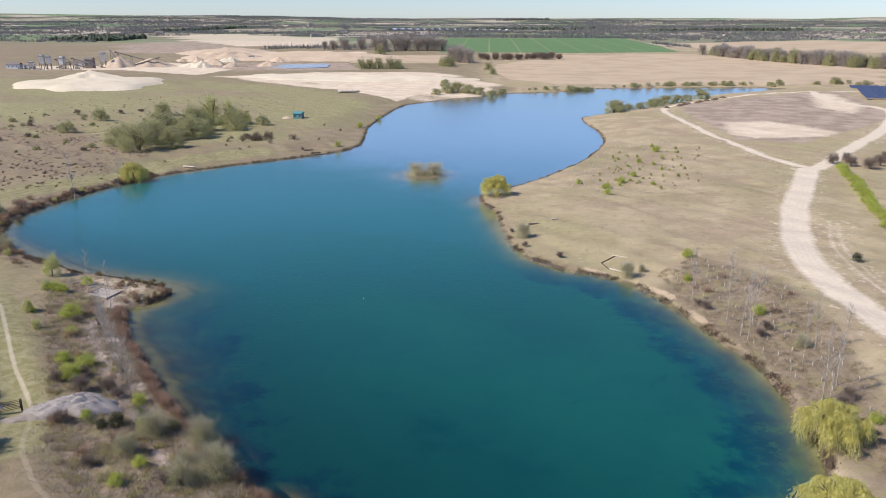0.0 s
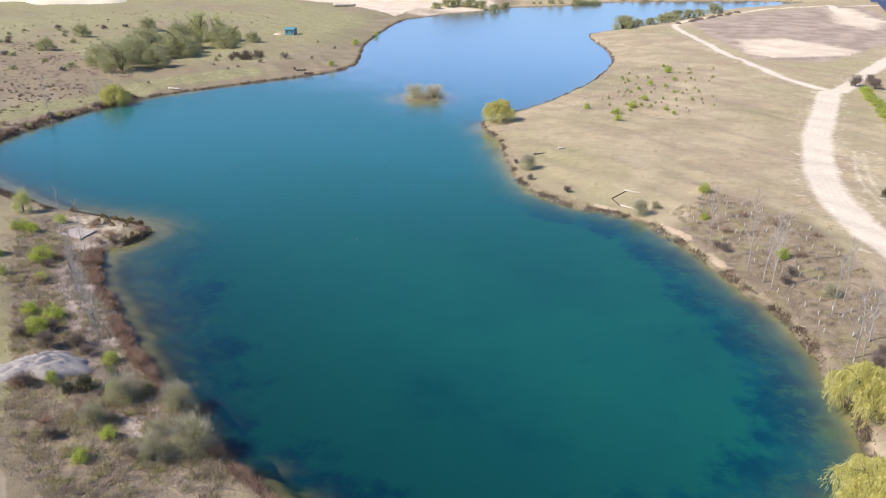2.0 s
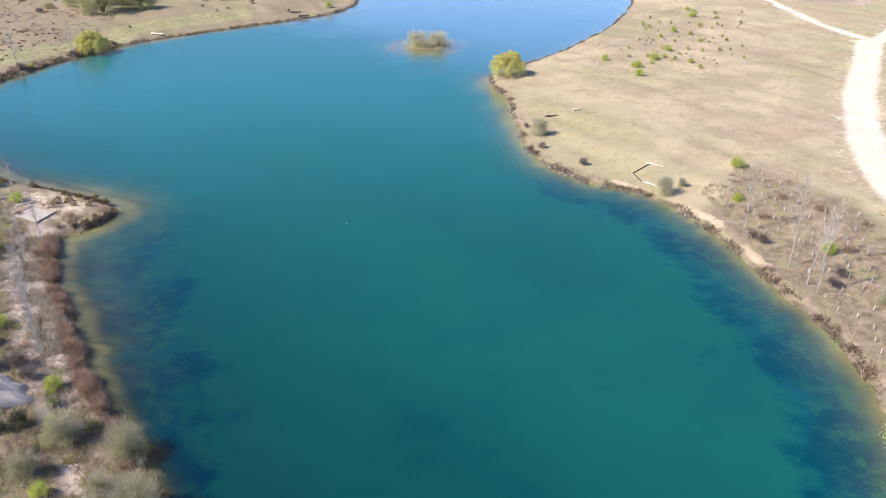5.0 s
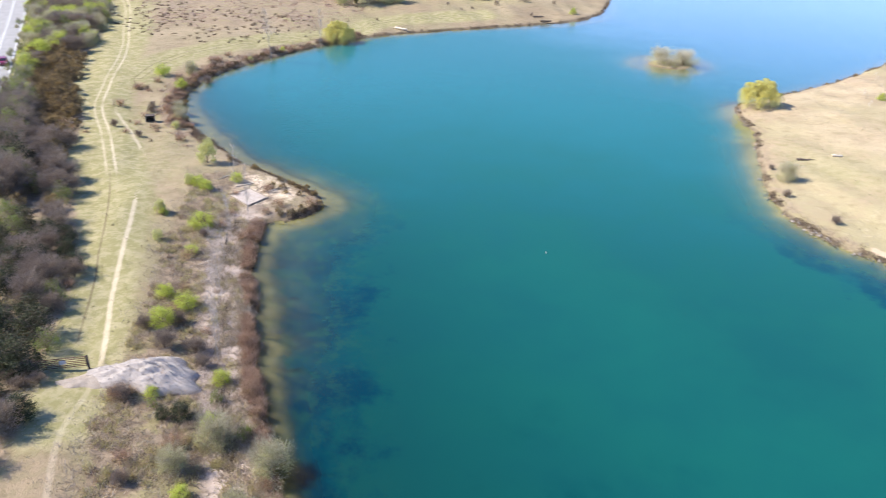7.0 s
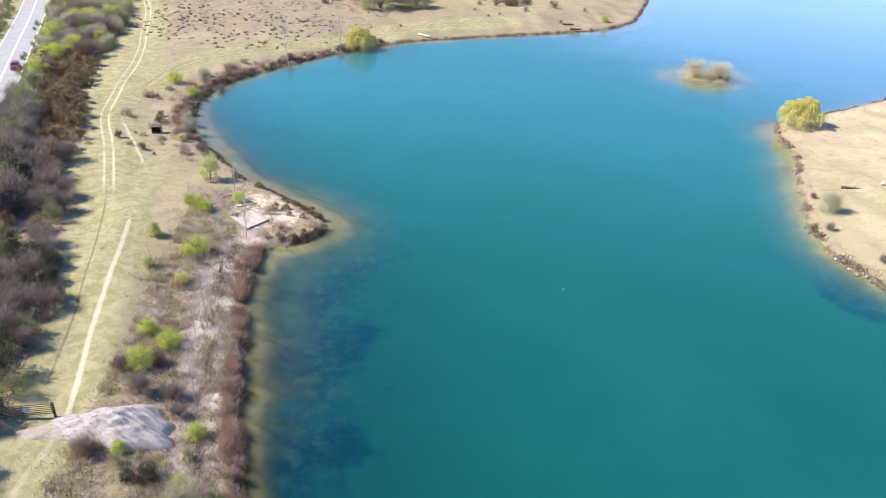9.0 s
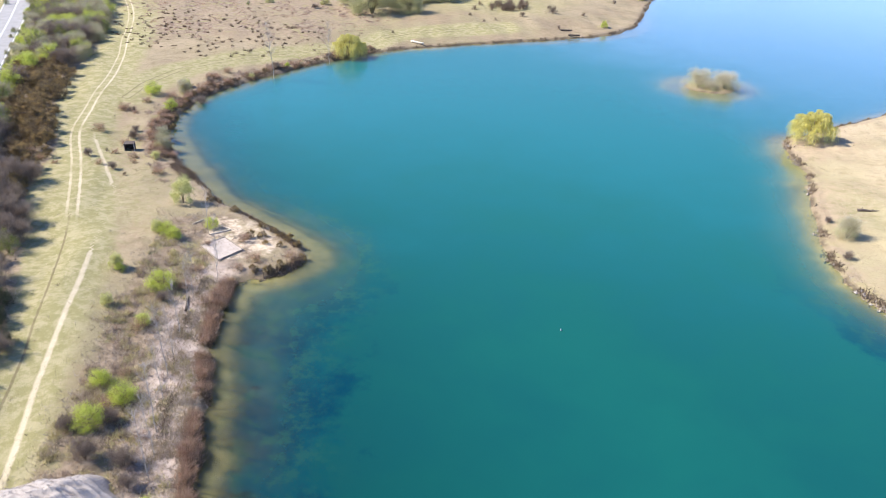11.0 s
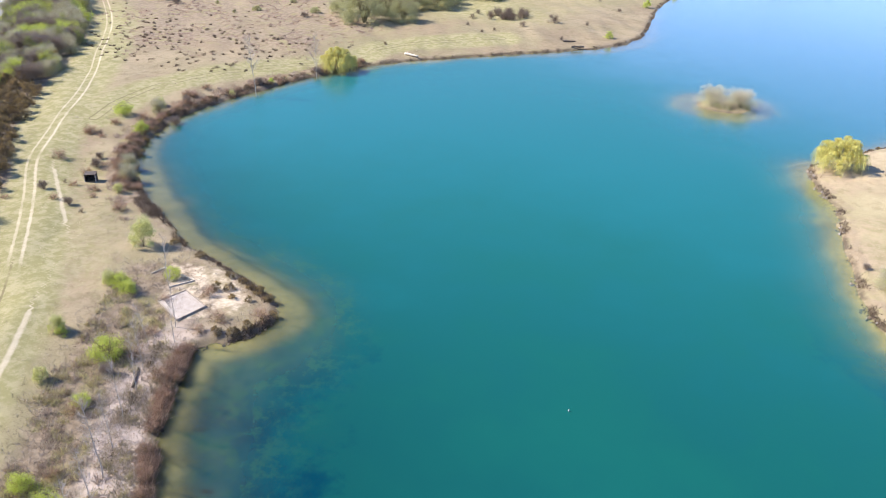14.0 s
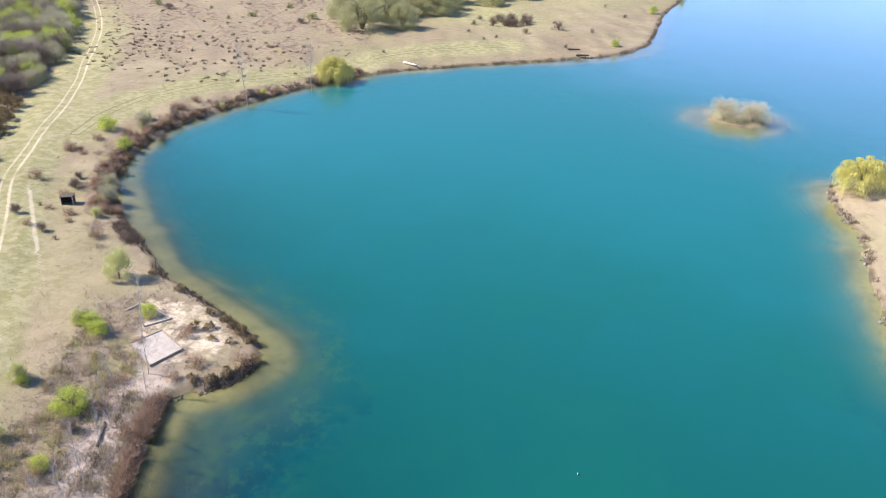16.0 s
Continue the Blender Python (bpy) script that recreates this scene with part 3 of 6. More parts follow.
way_foot, way_old, way_spur = sided(FOOTPATH), sided(OLD_RUT), sided(SPUR)
way_side = np.minimum(to_line(gx, gy, SIDEWAY), 60)
way_lane = sided(LANE)
way_haul = np.minimum.reduce([to_line(gx, gy, beside(curve(ROAD_LINE), -13.5)) - 1.4, to_line(gx, gy, HAUL) - 3.2, to_line(gx, gy, HAUL_RUTS) - 0.1, to_line(gx, gy, beside(HAUL_RUTS, -1.9)) - 0.05, to_line(gx, gy, HAUL_WEST) - 1.7, to_line(gx, gy, HAUL_EAST) - 2.6, np.full(len(gx), 60.0)])
for name, rows in (("cover", (green, track, bare, sand)), ("fields", (tan, crop, mud, bed)), ("ways", (way_foot, way_lane, way_haul, np.where(np.hypot(gx + 18, gy - 204) < 18, np.maximum(-off, 0.4), -off))), ("paths", (way_old, way_side, way_spur, 0 * off))):
    me.attributes.new(name, "FLOAT_COLOR", "POINT").data.foreach_set("color", np.stack(rows, 1).astype(np.float32).ravel())
tagged(new("ground", me), "dry straw-coloured grassland with sandy tracks, bare patches and fields", "ground", kind="structure")

# ---- lake ----
wx, wy, wq = sheet(steps((-116, 60, 0.9), (60, 222, 3)), steps((14, 130, 0.8), (130, 270, 1.3), (270, 556, 3)))
woff = off_ring(wx, wy, LAKE, 30)
keep = (woff[wq] > -2.5).any(1)
used = np.unique(wq[keep])
turn = np.zeros(len(wx), int)
turn[used] = np.arange(len(used))
deep = np.clip(-height(wx[used], wy[used], np.minimum(woff[used], -off_ring(wx[used], wy[used], ISLAND, 30))), 0, 14)
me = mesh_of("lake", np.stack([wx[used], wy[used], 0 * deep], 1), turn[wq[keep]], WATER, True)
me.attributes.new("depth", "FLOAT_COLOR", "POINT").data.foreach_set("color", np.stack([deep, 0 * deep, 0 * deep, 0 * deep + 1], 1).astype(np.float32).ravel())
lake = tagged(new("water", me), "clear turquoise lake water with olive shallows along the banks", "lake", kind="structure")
lake.visible_shadow = False      # clear water lets the daylight down to its bed

# ---- building kit ----
rng = np.random.default_rng(11)


def part(name, me, parent, label=""):
    """One mesh as a named part of a thing."""
    ob = new(name, me)
    ob.parent = parent
    return tagged(ob, label)


def join(*some):
    """One set of corners and faces from several."""
    verts, faces, n = [], [], 0
    for v, f in some:
        verts.append(np.asarray(v, float)), faces.append(np.asarray(f) + n)
        n += len(v)
    return np.vstack(verts), np.vstack(faces)


def tube(points, radii, sides=5):
    """A tapered round limb along a line of points."""
    p, r = np.asarray(points, float), np.asarray(radii, float)
    d = np.gradient(p, axis=0)
    d /= np.linalg.norm(d, axis=1)[:, None] + 1e-9
    help_ = np.where(np.abs(d[:, 2:3]) > 0.9, [[1.0, 0, 0]], [[0, 0, 1.0]])
    a = np.cross(d, help_)
    a /= np.linalg.norm(a, axis=1)[:, None] + 1e-9
    b = np.cross(d, a)
    w = np.linspace(0, 2 * np.pi, sides, endpoint=False)
    v = p[:, None] + r[:, None, None] * (np.cos(w)[None, :, None] * a[:, None] + np.sin(w)[None, :, None] * b[:, None])
    i = np.arange(len(p) - 1)[:, None] * sides + np.arange(sides)
    j = np.arange(len(p) - 1)[:, None] * sides + (np.arange(sides) + 1) % sides
    return v.reshape(-1, 3), np.stack([i, j, j + sides, i + sides], 2).reshape(-1, 4)


def box(x, y, z, w, d, h, turn=0.0):
    """A block standing on z, its middle at x, y."""
    c, s = math.cos(turn), math.sin(turn)
    v = [(x + c * a * w / 2 - s * b * d / 2, y + s * a * w / 2 + c * b * d / 2, z + e * h) for e in (0, 1) for a, b in ((-1, -1), (1, -1), (1, 1), (-1, 1))]
    return np.array(v), np.array([(0, 3, 2, 1), (4, 5, 6, 7), (0, 1, 5, 4), (1, 2, 6, 5), (2, 3, 7, 6), (3, 0, 4, 7)])


def beam(a, b, w, h):
    """A squared timber or bar from a to b, its top edges eased."""
    a, b = np.array(a, float), np.array(b, float)
    d = b - a
    side = np.cross(d, (0, 0, 1.0))
    side = side / (np.linalg.norm(side) + 1e-9) if np.linalg.norm(side) > 1e-6 else np.array([1.0, 0, 0])
    up = np.cross(side, d)
    up /= np.linalg.norm(up)
    ring = [(-0.5, 0), (0.5, 0), (0.5, 0.8), (0.36, 1), (-0.36, 1), (-0.5, 0.8)]
    v = np.array([e + side * w * u + up * h * q for e in (a, b) for u, q in ring])
    f = [(i, (i + 1) % 6, (i + 1) % 6 + 6, i + 6) for i in range(6)] + [(0, 5, 4, 1), (1, 4, 3, 2), (6, 7, 10, 11), (7, 8, 9, 10)]
    return v, np.array(f)


def blades(base, way, length, width, r):
    """Thin pointed twigs or grass blades, one triangle each."""
    base, way = np.asarray(base, float), np.asarray(way, float)
    way = way / (np.linalg.norm(way, axis=1)[:, None] + 1e-9)
    side = np.cross(way, r.normal(size=way.shape))
    side /= np.linalg.norm(side, axis=1)[:, None] + 1e-9
    side *= np.broadcast_to(width, len(base))[:, None] / 2
    v = np.stack([base - side, base + side, base + way * np.broadcast_to(length, len(base))[:, None]], 1)
    return v.reshape(-1, 3), np.arange(len(base) * 3).reshape(-1, 3)


def leaves(at, size, r, flat=0.0):
    """Small turned quads, one a leaf or spray."""
    n = len(at)
    a = r.normal(size=(n, 3))
    a[:, 2] *= 1 - flat
    a /= np.linalg.norm(a, axis=1)[:, None] + 1e-9
    b = np.cross(a, r.normal(size=(n, 3)))
    b /= np.linalg.norm(b, axis=1)[:, None] + 1e-9
    s = size * r.uniform(0.6, 1.3, (n, 1))
    v = np.stack([at - a * s * 0.5, at - b * s * 0.32, at + a * s * 0.5, at + b * s * 0.32], 1)
    return v.reshape(-1, 3), np.arange(n * 4).reshape(-1, 4)


def crown_points(r, count, clumps, radius, low, high, spread=0.3, hollow=0.4):
    """Places of leaves: uneven clumps over a dome."""
    u = r.normal(size=(clumps, 3))
    u /= np.linalg.norm(u, axis=1)[:, None]
    far = r.uniform(hollow, 1.0, (clumps, 1)) * r.uniform(0.75, 1.08, (clumps, 1))
    u[:, 2] = np.abs(u[:, 2])
    mid = u * far * [radius, radius, high - low] + [0, 0, low]
    which = r.integers(0, clumps, count)
    size = r.uniform(0.6, 1.3, clumps)[which][:, None]
    p = mid[which] + r.normal(size=(count, 3)) * spread * size * [radius, radius, (high - low) * 0.6]
    p[:, 2] = np.maximum(p[:, 2], 0.08)
    return p, mid


BARK = plain("bark_brown", (0.09, 0.065, 0.045), (0.2, 0.155, 0.11), 4)
BARK_PALE = plain("bark_pale", (0.28, 0.25, 0.21), (0.5, 0.46, 0.41), 2.5)
BARK_OLIVE = plain("bark_olive", (0.13, 0.11, 0.055), (0.24, 0.2, 0.11), 4)
TWIG_GREY = leafy("twigs_grey", (0.21, 0.17, 0.14), (0.46, 0.385, 0.32), 0.2)
TWIG_SCRUB = leafy("twigs_scrub", (0.15, 0.115, 0.092), (0.4, 0.32, 0.255), 0.2)
TWIG_BROWN = leafy("twigs_brown", (0.11, 0.078, 0.06), (0.31, 0.23, 0.17), 0.15)
TWIG_RUST = leafy("twigs_rust", (0.23, 0.13, 0.085), (0.6, 0.42, 0.3), 0.3)
TWIG_OLIVE = leafy("twigs_olive", (0.33, 0.3, 0.19), (0.64, 0.58, 0.43), 0.3)
TWIG_BIRCH = leafy("twigs_birch", (0.4, 0.33, 0.28), (0.64, 0.555, 0.48), 0.2)
TWIG_BARE = leafy("twigs_bare", (0.3, 0.26, 0.225), (0.58, 0.51, 0.44), 0.35)
PALE_TWIG = leafy("twigs_pale", (0.52, 0.46, 0.33), (0.8, 0.73, 0.57), 0.45)
LEAF_BRIGHT = leafy("leaves_bright", (0.4, 0.46, 0.07), (0.64, 0.68, 0.17), 0.45)
LEAF_YELLOW = leafy("leaves_yellow", (0.5, 0.46, 0.1), (0.78, 0.72, 0.31), 0.45)
LEAF_SALLOW = leafy("leaves_sallow", (0.31, 0.31, 0.14), (0.6, 0.58, 0.31), 0.4)
LEAF_GREEN = leafy("leaves_green", (0.14, 0.19, 0.04), (0.32, 0.36, 0.09), 0.35)
LEAF_DARK = leafy("leaves_dark", (0.02, 0.03, 0.014), (0.09, 0.1, 0.045), 0.15)
LEAF_GORSE = leafy("leaves_gorse", (0.085, 0.066, 0.034), (0.23, 0.165, 0.08), 0.2, tip=(0.36, 0.25, 0.1))
LEAF_PALE = leafy("leaves_pale", (0.44, 0.45, 0.16), (0.7, 0.69, 0.31), 0.45)


def plant(r, name, label, category, high, radius, bark, stems=5, trunk=0.06, leaf=None, twig=None, low=0.15, lean=0.7, sides=5, hollow=0.55, spread=0.17):
    """A tree or shrub: trunk with limbs, twigs, crown. leaf: (material, count, size, clumps); twig: (material, count, length, width)."""
    top = tagged(new(name), label, category)
    limbs, ends = [], []
    for k in range(stems):
        w = 2 * np.pi * (k + r.uniform(-0.3, 0.3)) / stems
        out = radius * r.uniform(0.35, 0.85) * lean if stems > 1 else radius * 0.12
        tip = np.array([math.cos(w) * out, math.sin(w) * out, high * r.uniform(0.6, 0.84)])
        u = np.linspace(0, 1, 5)[:, None]
        line = tip * np.hstack([u**1.4, u**1.4, u**0.9]) + np.array([math.cos(w), math.sin(w), 0]) * trunk * 0.7
        line[1:-1] += r.normal(0, 0.035 * high, (3, 3)) * [1, 1, 0.4]
        line[0, 2] = -0.25
        limbs.append(tube(line, np.linspace(trunk, trunk * 0.22, 5), sides))
        for q in range(3):
            s = line[1 + q % 3] * 0.5 + line[2 + q % 3] * 0.5
            w2 = r.uniform(0, 2 * np.pi)
            e = s + np.array([math.cos(w2) * radius * 0.45, math.sin(w2) * radius * 0.45, high * r.uniform(0.1, 0.28)])
            e[2] = min(e[2], high * 0.82)
            limbs.append(tube([s, (s + e) / 2 + [0, 0, -0.02 * high], e], [trunk * 0.4, trunk * 0.28, trunk * 0.1], 3 if sides < 5 else 4))
            ends.append(line[2:]), ends.append(np.array([(s + e) / 2, e]))
    part("trunk", mesh_of("trunk", *join(*limbs), bark, True), top)
    ends = np.vstack(ends)
    if twig:
        m, count, length, width = twig
        p, _ = crown_points(r, count, 26, radius * 0.82, high * low, high * 0.9, 0.22)
        some = r.random(count) < 0.4
        p[some] = ends[r.integers(0, len(ends), some.sum())] + r.normal(0, 0.05 * high, (some.sum(), 3))
        p[:, 2] = np.maximum(p[:, 2], 0.05)
        way = p - [0, 0, high * 0.12] + r.normal(0, 0.3 * radius, p.shape) + [0, 0, 0.25 * high]
        tagged(part("branchwork", mesh_of("branchwork", *blades(p, way, length * r.uniform(0.5, 1.3, count), width, r), m), top), kind="stuff")
    if leaf:
        m, count, size, clumps = leaf
        p, _ = crown_points(r, count, clumps, radius * 0.84, high * low, high * 0.93, spread, hollow)
        part("crown", mesh_of("crown", *leaves(p, size, r), m), top)
    return top


def hawthorn(r):
    return plant(r, "hawthorn_bush", "bright green leafy bush in new spring leaf on rough grass", "bush", 3.2, 2.25, BARK, 5, 0.05, (LEAF_BRIGHT, 5200, 0.13, 44), (TWIG_BROWN, 160, 0.5, 0.02))


def pale_sapling(r):
    return plant(r, "pale_sapling", "thin young tree with sparse pale green leaves", "tree", 3.0, 1.6, BARK, 4, 0.035, (LEAF_PALE, 4600, 0.12, 34), (TWIG_OLIVE, 260, 0.6, 0.02), low=0.12)


def sallow(r):
    return plant(r, "sallow_shrub", "grey-green sallow shrub with fine upright twigs and small leaves", "shrub", 4.6, 2.7, BARK_OLIVE, 9, 0.06, (LEAF_SALLOW, 6500, 0.1, 60), (TWIG_OLIVE, 5200, 0.62, 0.026), low=0.06)


def scrub(r):
    return plant(r, "thorn_scrub", "leafless purple-brown thorn scrub with tangled twigs", "shrub", 4.2, 2.6, BARK, 8, 0.07, None, (TWIG_SCRUB, 6500, 0.5, 0.034))


def dark_bush(r):
    return plant(r, "evergreen_bush", "dark evergreen ivy-covered bush beside the lane", "bush", 4.0, 2.5, BARK, 5, 0.08, (LEAF_DARK, 4200, 0.17, 44), (TWIG_BROWN, 260, 0.8, 0.03))


def gorse(r):
    return plant(r, "gorse_bush", "dense brown and ochre gorse bush with rounded clumps", "bush", 2.8, 2.1, BARK, 6, 0.05, (LEAF_GORSE, 4200, 0.13, 26), (TWIG_BROWN, 200, 0.5, 0.025), low=0.05, hollow=0.7, spread=0.14)


def green_shrub(r):
    return plant(r, "leafy_shrub", "half-leafed green roadside shrub with bare twigs showing", "shrub", 4.6, 2.4, BARK, 6, 0.07, (LEAF_GREEN, 3000, 0.14, 38), (TWIG_GREY, 700, 0.8, 0.03))


def pale_willow(r):
    return plant(r, "willow_tree", "tall rounded willow tree in fresh pale green leaf", "tree", 10, 5.2, BARK, 7, 0.28, (LEAF_PALE, 15000, 0.2, 70), (TWIG_OLIVE, 500, 1.0, 0.06), low=0.06)


def willow_tree(r):
    return plant(r, "willow_tree", "broad willow tree coming into pale green leaf", "tree", 10, 5.6, BARK, 7, 0.28, (LEAF_SALLOW, 12000, 0.24, 60), (TWIG_OLIVE, 700, 1.0, 0.06), low=0.06)


def broad_sallow(r):
    return plant(r, "broad_sallow", "broad dense sallow thicket in grey-green spring leaf", "tree", 6.0, 5.2, BARK_OLIVE, 12, 0.16, (LEAF_SALLOW, 15000, 0.17, 60), (TWIG_OLIVE, 900, 0.45, 0.04), low=0.04, hollow=0.72, spread=0.13)


def pale_sallow(r):
    return plant(r, "island_sallow", "pale straw-coloured half-bare sallow on the small island", "shrub", 6.0, 5.0, BARK_OLIVE, 12, 0.14, (LEAF_PALE, 2600, 0.16, 50), (PALE_TWIG, 7500, 0.5, 0.05), low=0.02)


def bare_tree(r):
    return plant(r, "bare_tree", "leafless broad-crowned tree with grey-brown twigs", "tree", 10, 5.6, BARK, 7, 0.3, None, (TWIG_BARE, 3600, 1.7, 0.09), low=0.06)


def dead_shrub(r):
    return plant(r, "dead_shrub", "low dark dead shrub on grazed grass", "shrub", 1.1, 0.8, BARK, 5, 0.035, None, (TWIG_BROWN, 260, 0.5, 0.03), low=0.05)


def bramble(r):
    return plant(r, "bramble_clump", "low brown bramble clump with arching stems", "bramble", 1.2, 1.4, BARK, 7, 0.02, (LEAF_GORSE, 260, 0.13, 16), (TWIG_RUST, 420, 0.8, 0.025), low=0.02)


def weeping_willow(r):
    """Yellow dome of strands that hang to the ground."""
    high, radius = 6.2, 4.6
    top = tagged(new("weeping_willow"), "golden-yellow weeping willow with hanging strands at the water's edge", "tree")
    part("trunk", mesh_of("trunk", *tube([(0, 0, -0.3), (0.1, 0, 0.9), (0, 0.1, 1.9)], [0.34, 0.27, 0.22], 7), BARK, True), top)
    for k in range(9):
        w = 2 * np.pi * k / 9 + r.uniform(-0.3, 0.3)
        c, s, o = math.cos(w), math.sin(w), radius * r.uniform(0.45, 0.75)
        part("limb", mesh_of("limb", *tube([(0, 0.1, 1.7), (c * o * 0.35, s * o * 0.35, high * 0.6), (c * o * 0.75, s * o * 0.75, high * 0.82), (c * o, s * o, high * 0.8)], [0.16, 0.11, 0.06, 0.02], 5), BARK, True), top)
    heads, k = 38, 9
    u = np.linspace(0, 1, k)
    base, way = [], []
    for h in range(heads):
        # every limb ends in a fountain of strands; the gaps between them stay dark
        w, q = 2.4 * h + r.uniform(-0.3, 0.3), math.sqrt((h + 0.4) / heads)
        o = radius * q * r.uniform(0.72, 1.0)
        mid = np.array([math.cos(w) * o, math.sin(w) * o, high * (1 - 0.45 * q**2.2) * r.uniform(0.78, 1.08)])
        n = int(r.integers(46, 66))
        turn = r.uniform(0, 2 * np.pi, n)
        out = np.stack([np.cos(turn), np.sin(turn), 0 * turn], 1)
        reach = r.uniform(0.35, 1.25, n)
        drop = mid[2] * r.uniform(0.3, 0.75 + 0.22 * q, n) * (0.5 + 0.5 * q)
        p = mid + out[:, None] * (reach[:, None] * np.sqrt(u))[:, :, None] + np.array([0, 0, 1.0]) * (0.35 * np.sin(np.pi * np.minimum(u * 1.6, 1)) - drop[:, None] * u**1.5)[:, :, None] + r.normal(0, 0.05, (n, k, 3))
        p[..., 2] = np.maximum(p[..., 2], 0.1)
        base.append(p.reshape(-1, 3))
        way.append(np.tile(np.array([0, 0, -1.0]), (n * k, 1)) + r.normal(0, 0.3, (n * k, 3)) + np.repeat(out, k, 0) * 0.3)
    base, way = np.vstack(base), np.vstack(way)
    tagged(part("foliage", mesh_of("foliage", *blades(base, way, r.uniform(0.35, 0.75, len(base)), 0.06, r), LEAF_YELLOW), top, "drooping yellow-green leafy strands"), kind="stuff")
    return top


def birch(r):
    """Slender bare tree with steep fine branches."""
    high = 10.0
    top = tagged(new("birch_tree"), "slender leafless birch with pale bark on the lake bank", "tree")
    lean = r.normal(0, 0.35, 2)
    u = np.linspace(0, 1, 7)
    line = np.stack([lean[0] * u**2 * 1.5 + r.normal(0, 0.05, 7), lean[1] * u**2 * 1.5 + r.normal(0, 0.05, 7), u * high], 1)
    line[0, 2] = -0.25
    limbs, p, way = [tube(line, np.linspace(0.065, 0.012, 7), 6)], [], []
    for k in range(22):
        z = r.uniform(0.22, 0.95)
        s = np.array([np.interp(z, u, line[:, i]) for i in range(3)])
        w, reach = r.uniform(0, 2 * np.pi), (1.15 - z) * r.uniform(1.0, 2.0)
        e = s + np.array([math.cos(w) * reach, math.sin(w) * reach, reach * r.uniform(1.1, 1.9)])
        limbs.append(tube([s, s * 0.45 + e * 0.55 - [0, 0, 0.08], e], [0.022, 0.014, 0.006], 3))
        for q in np.linspace(0.15, 1, 14):
            p.append(s + (e - s) * q), way.append((e - s) / np.linalg.norm(e - s) + r.normal(0, 0.5, 3) + [0, 0, 0.2])
    part("trunk", mesh_of("trunk", *join(*limbs), BARK_PALE, True), top)
    tagged(part("branchwork", mesh_of("branchwork", *blades(np.array(p), np.array(way), r.uniform(0.3, 0.8, len(p)), 0.024, r), TWIG_BIRCH), top), kind="stuff")
    return top


STOCK = {}


def grow(kind, x, y, size=1.0, tall=1.0, group="", label="", variants=3, sink=0.05):
    """Sets a plant of that kind on the ground: one of a few grown forms, turned and scaled."""
    which = (kind, int(rng.integers(0, variants)))
    z = float(at_ground(x, y)) - sink
    m = Matrix.LocRotScale((x, y, max(z, -0.3)), Euler((0, 0, rng.uniform(0, 6.28))), (size, size, size * tall))
    if which not in STOCK:
        STOCK[which] = kind(np.random.default_rng(100 + len(STOCK)))
        ob = STOCK[which]
        ob.matrix_basis = m
    else:
        src = STOCK[which]
        keep_scale = src.matrix_basis.copy()
        src.matrix_basis = Matrix()
        ob = copy_thing(src, m)
        src.matrix_basis = keep_scale
    return tagged(ob, label, "", group)


# ---- plants of the west bank ----
for x, y, s in ((-64, 80, 1.15), (-60.4, 73.4, 0.6), (-56, 63.5, 0.8), (-52.8, 62.8, 0.9), (-52.5, 58.6, 1.0), (-119.7, 138, 1.15), (-110.8, 133.3, 1.0),
                (-72.4, 90.2, 0.8), (-70.6, 89.6, 0.7), (-69.3, 95.2, 0.7), (-35, 40, 0.55), (-35.5, 35.8, 0.6), (-45.3, 48.7, 0.5), (-70.5, 80.2, 0.5)):
    grow(hawthorn, x, y, s * 0.84, 0.95, group="green bushes of the west bank")
for x, y, s in ((-78.4, 99.9, 1.4), (-71.3, 80.4, 0.7), (-73.8, 90, 0.75), (-66, 74, 0.6), (-94, 111, 0.6), (-118, 146, 0.8), (-112, 160, 0.5)):
    grow(pale_sapling, x, y, s, group="pale saplings of the west bank")
for x, y, s in ((-41.2, 53.6, 0.55), (-38.4, 48.2, 0.45), (-110, 171, 0.4)):
    grow(hawthorn, x, y, s, label="yellow-green young bush in thin leaf", group="green bushes of the west bank")
for x, y, s in ((-26.4, 38.8, 1.0), (-29.4, 37.2, 0.72), (-30.4, 45.6, 0.85), (-36.4, 46.4, 0.8), (-37.5, 42.2, 0.6), (-97, 116, 0.65), (-100.5, 120, 0.6), (-116, 143, 0.7), (-30.5, 41, 0.5)):
    grow(sallow, x, y, s, 0.95, group="sallows of the west bank")
for x, y, s in ((-40.9, 47.5, 0.5), (-42.3, 46.6, 0.35)):
    grow(dark_bush, x, y, s, label="dark green bush among brown brambles")
for x, y, s in ((-49.5, 55.5, 0.55), (-46.5, 56.5, 0.5), (-53.5, 57.2, 0.4), (-51.5, 60, 0.4), (-44.5, 55, 0.4), (-62, 78, 0.35), (-31, 37, 0.4), (-47.4, 47.3, 0.42), (-40, 39, 0.35)):
    grow(scrub, x, y, s, group="thorn scrub of the west bank")
for x, y in ((-60.3, 85.4), (-61.9, 83.4), (-59.3, 80), (-57.9, 77.6), (-55.8, 73.8), (-53.8, 70.6), (-51.9, 67.7), (-49.5, 64.5), (-47, 61), (-45.2, 58.7), (-43.6, 56.4),
             (-61.9, 87.4), (-68.3, 93.4)):
    grow(birch, x, y, rng.uniform(0.55, 0.9) if y < 86 else 0.72, group="birches along the west bank", variants=5)
grow(birch, -107.7, 162.4, 1.35, group="birches along the west bank")
grow(birch, -104.2, 180, 1.1, group="birches along the west bank")

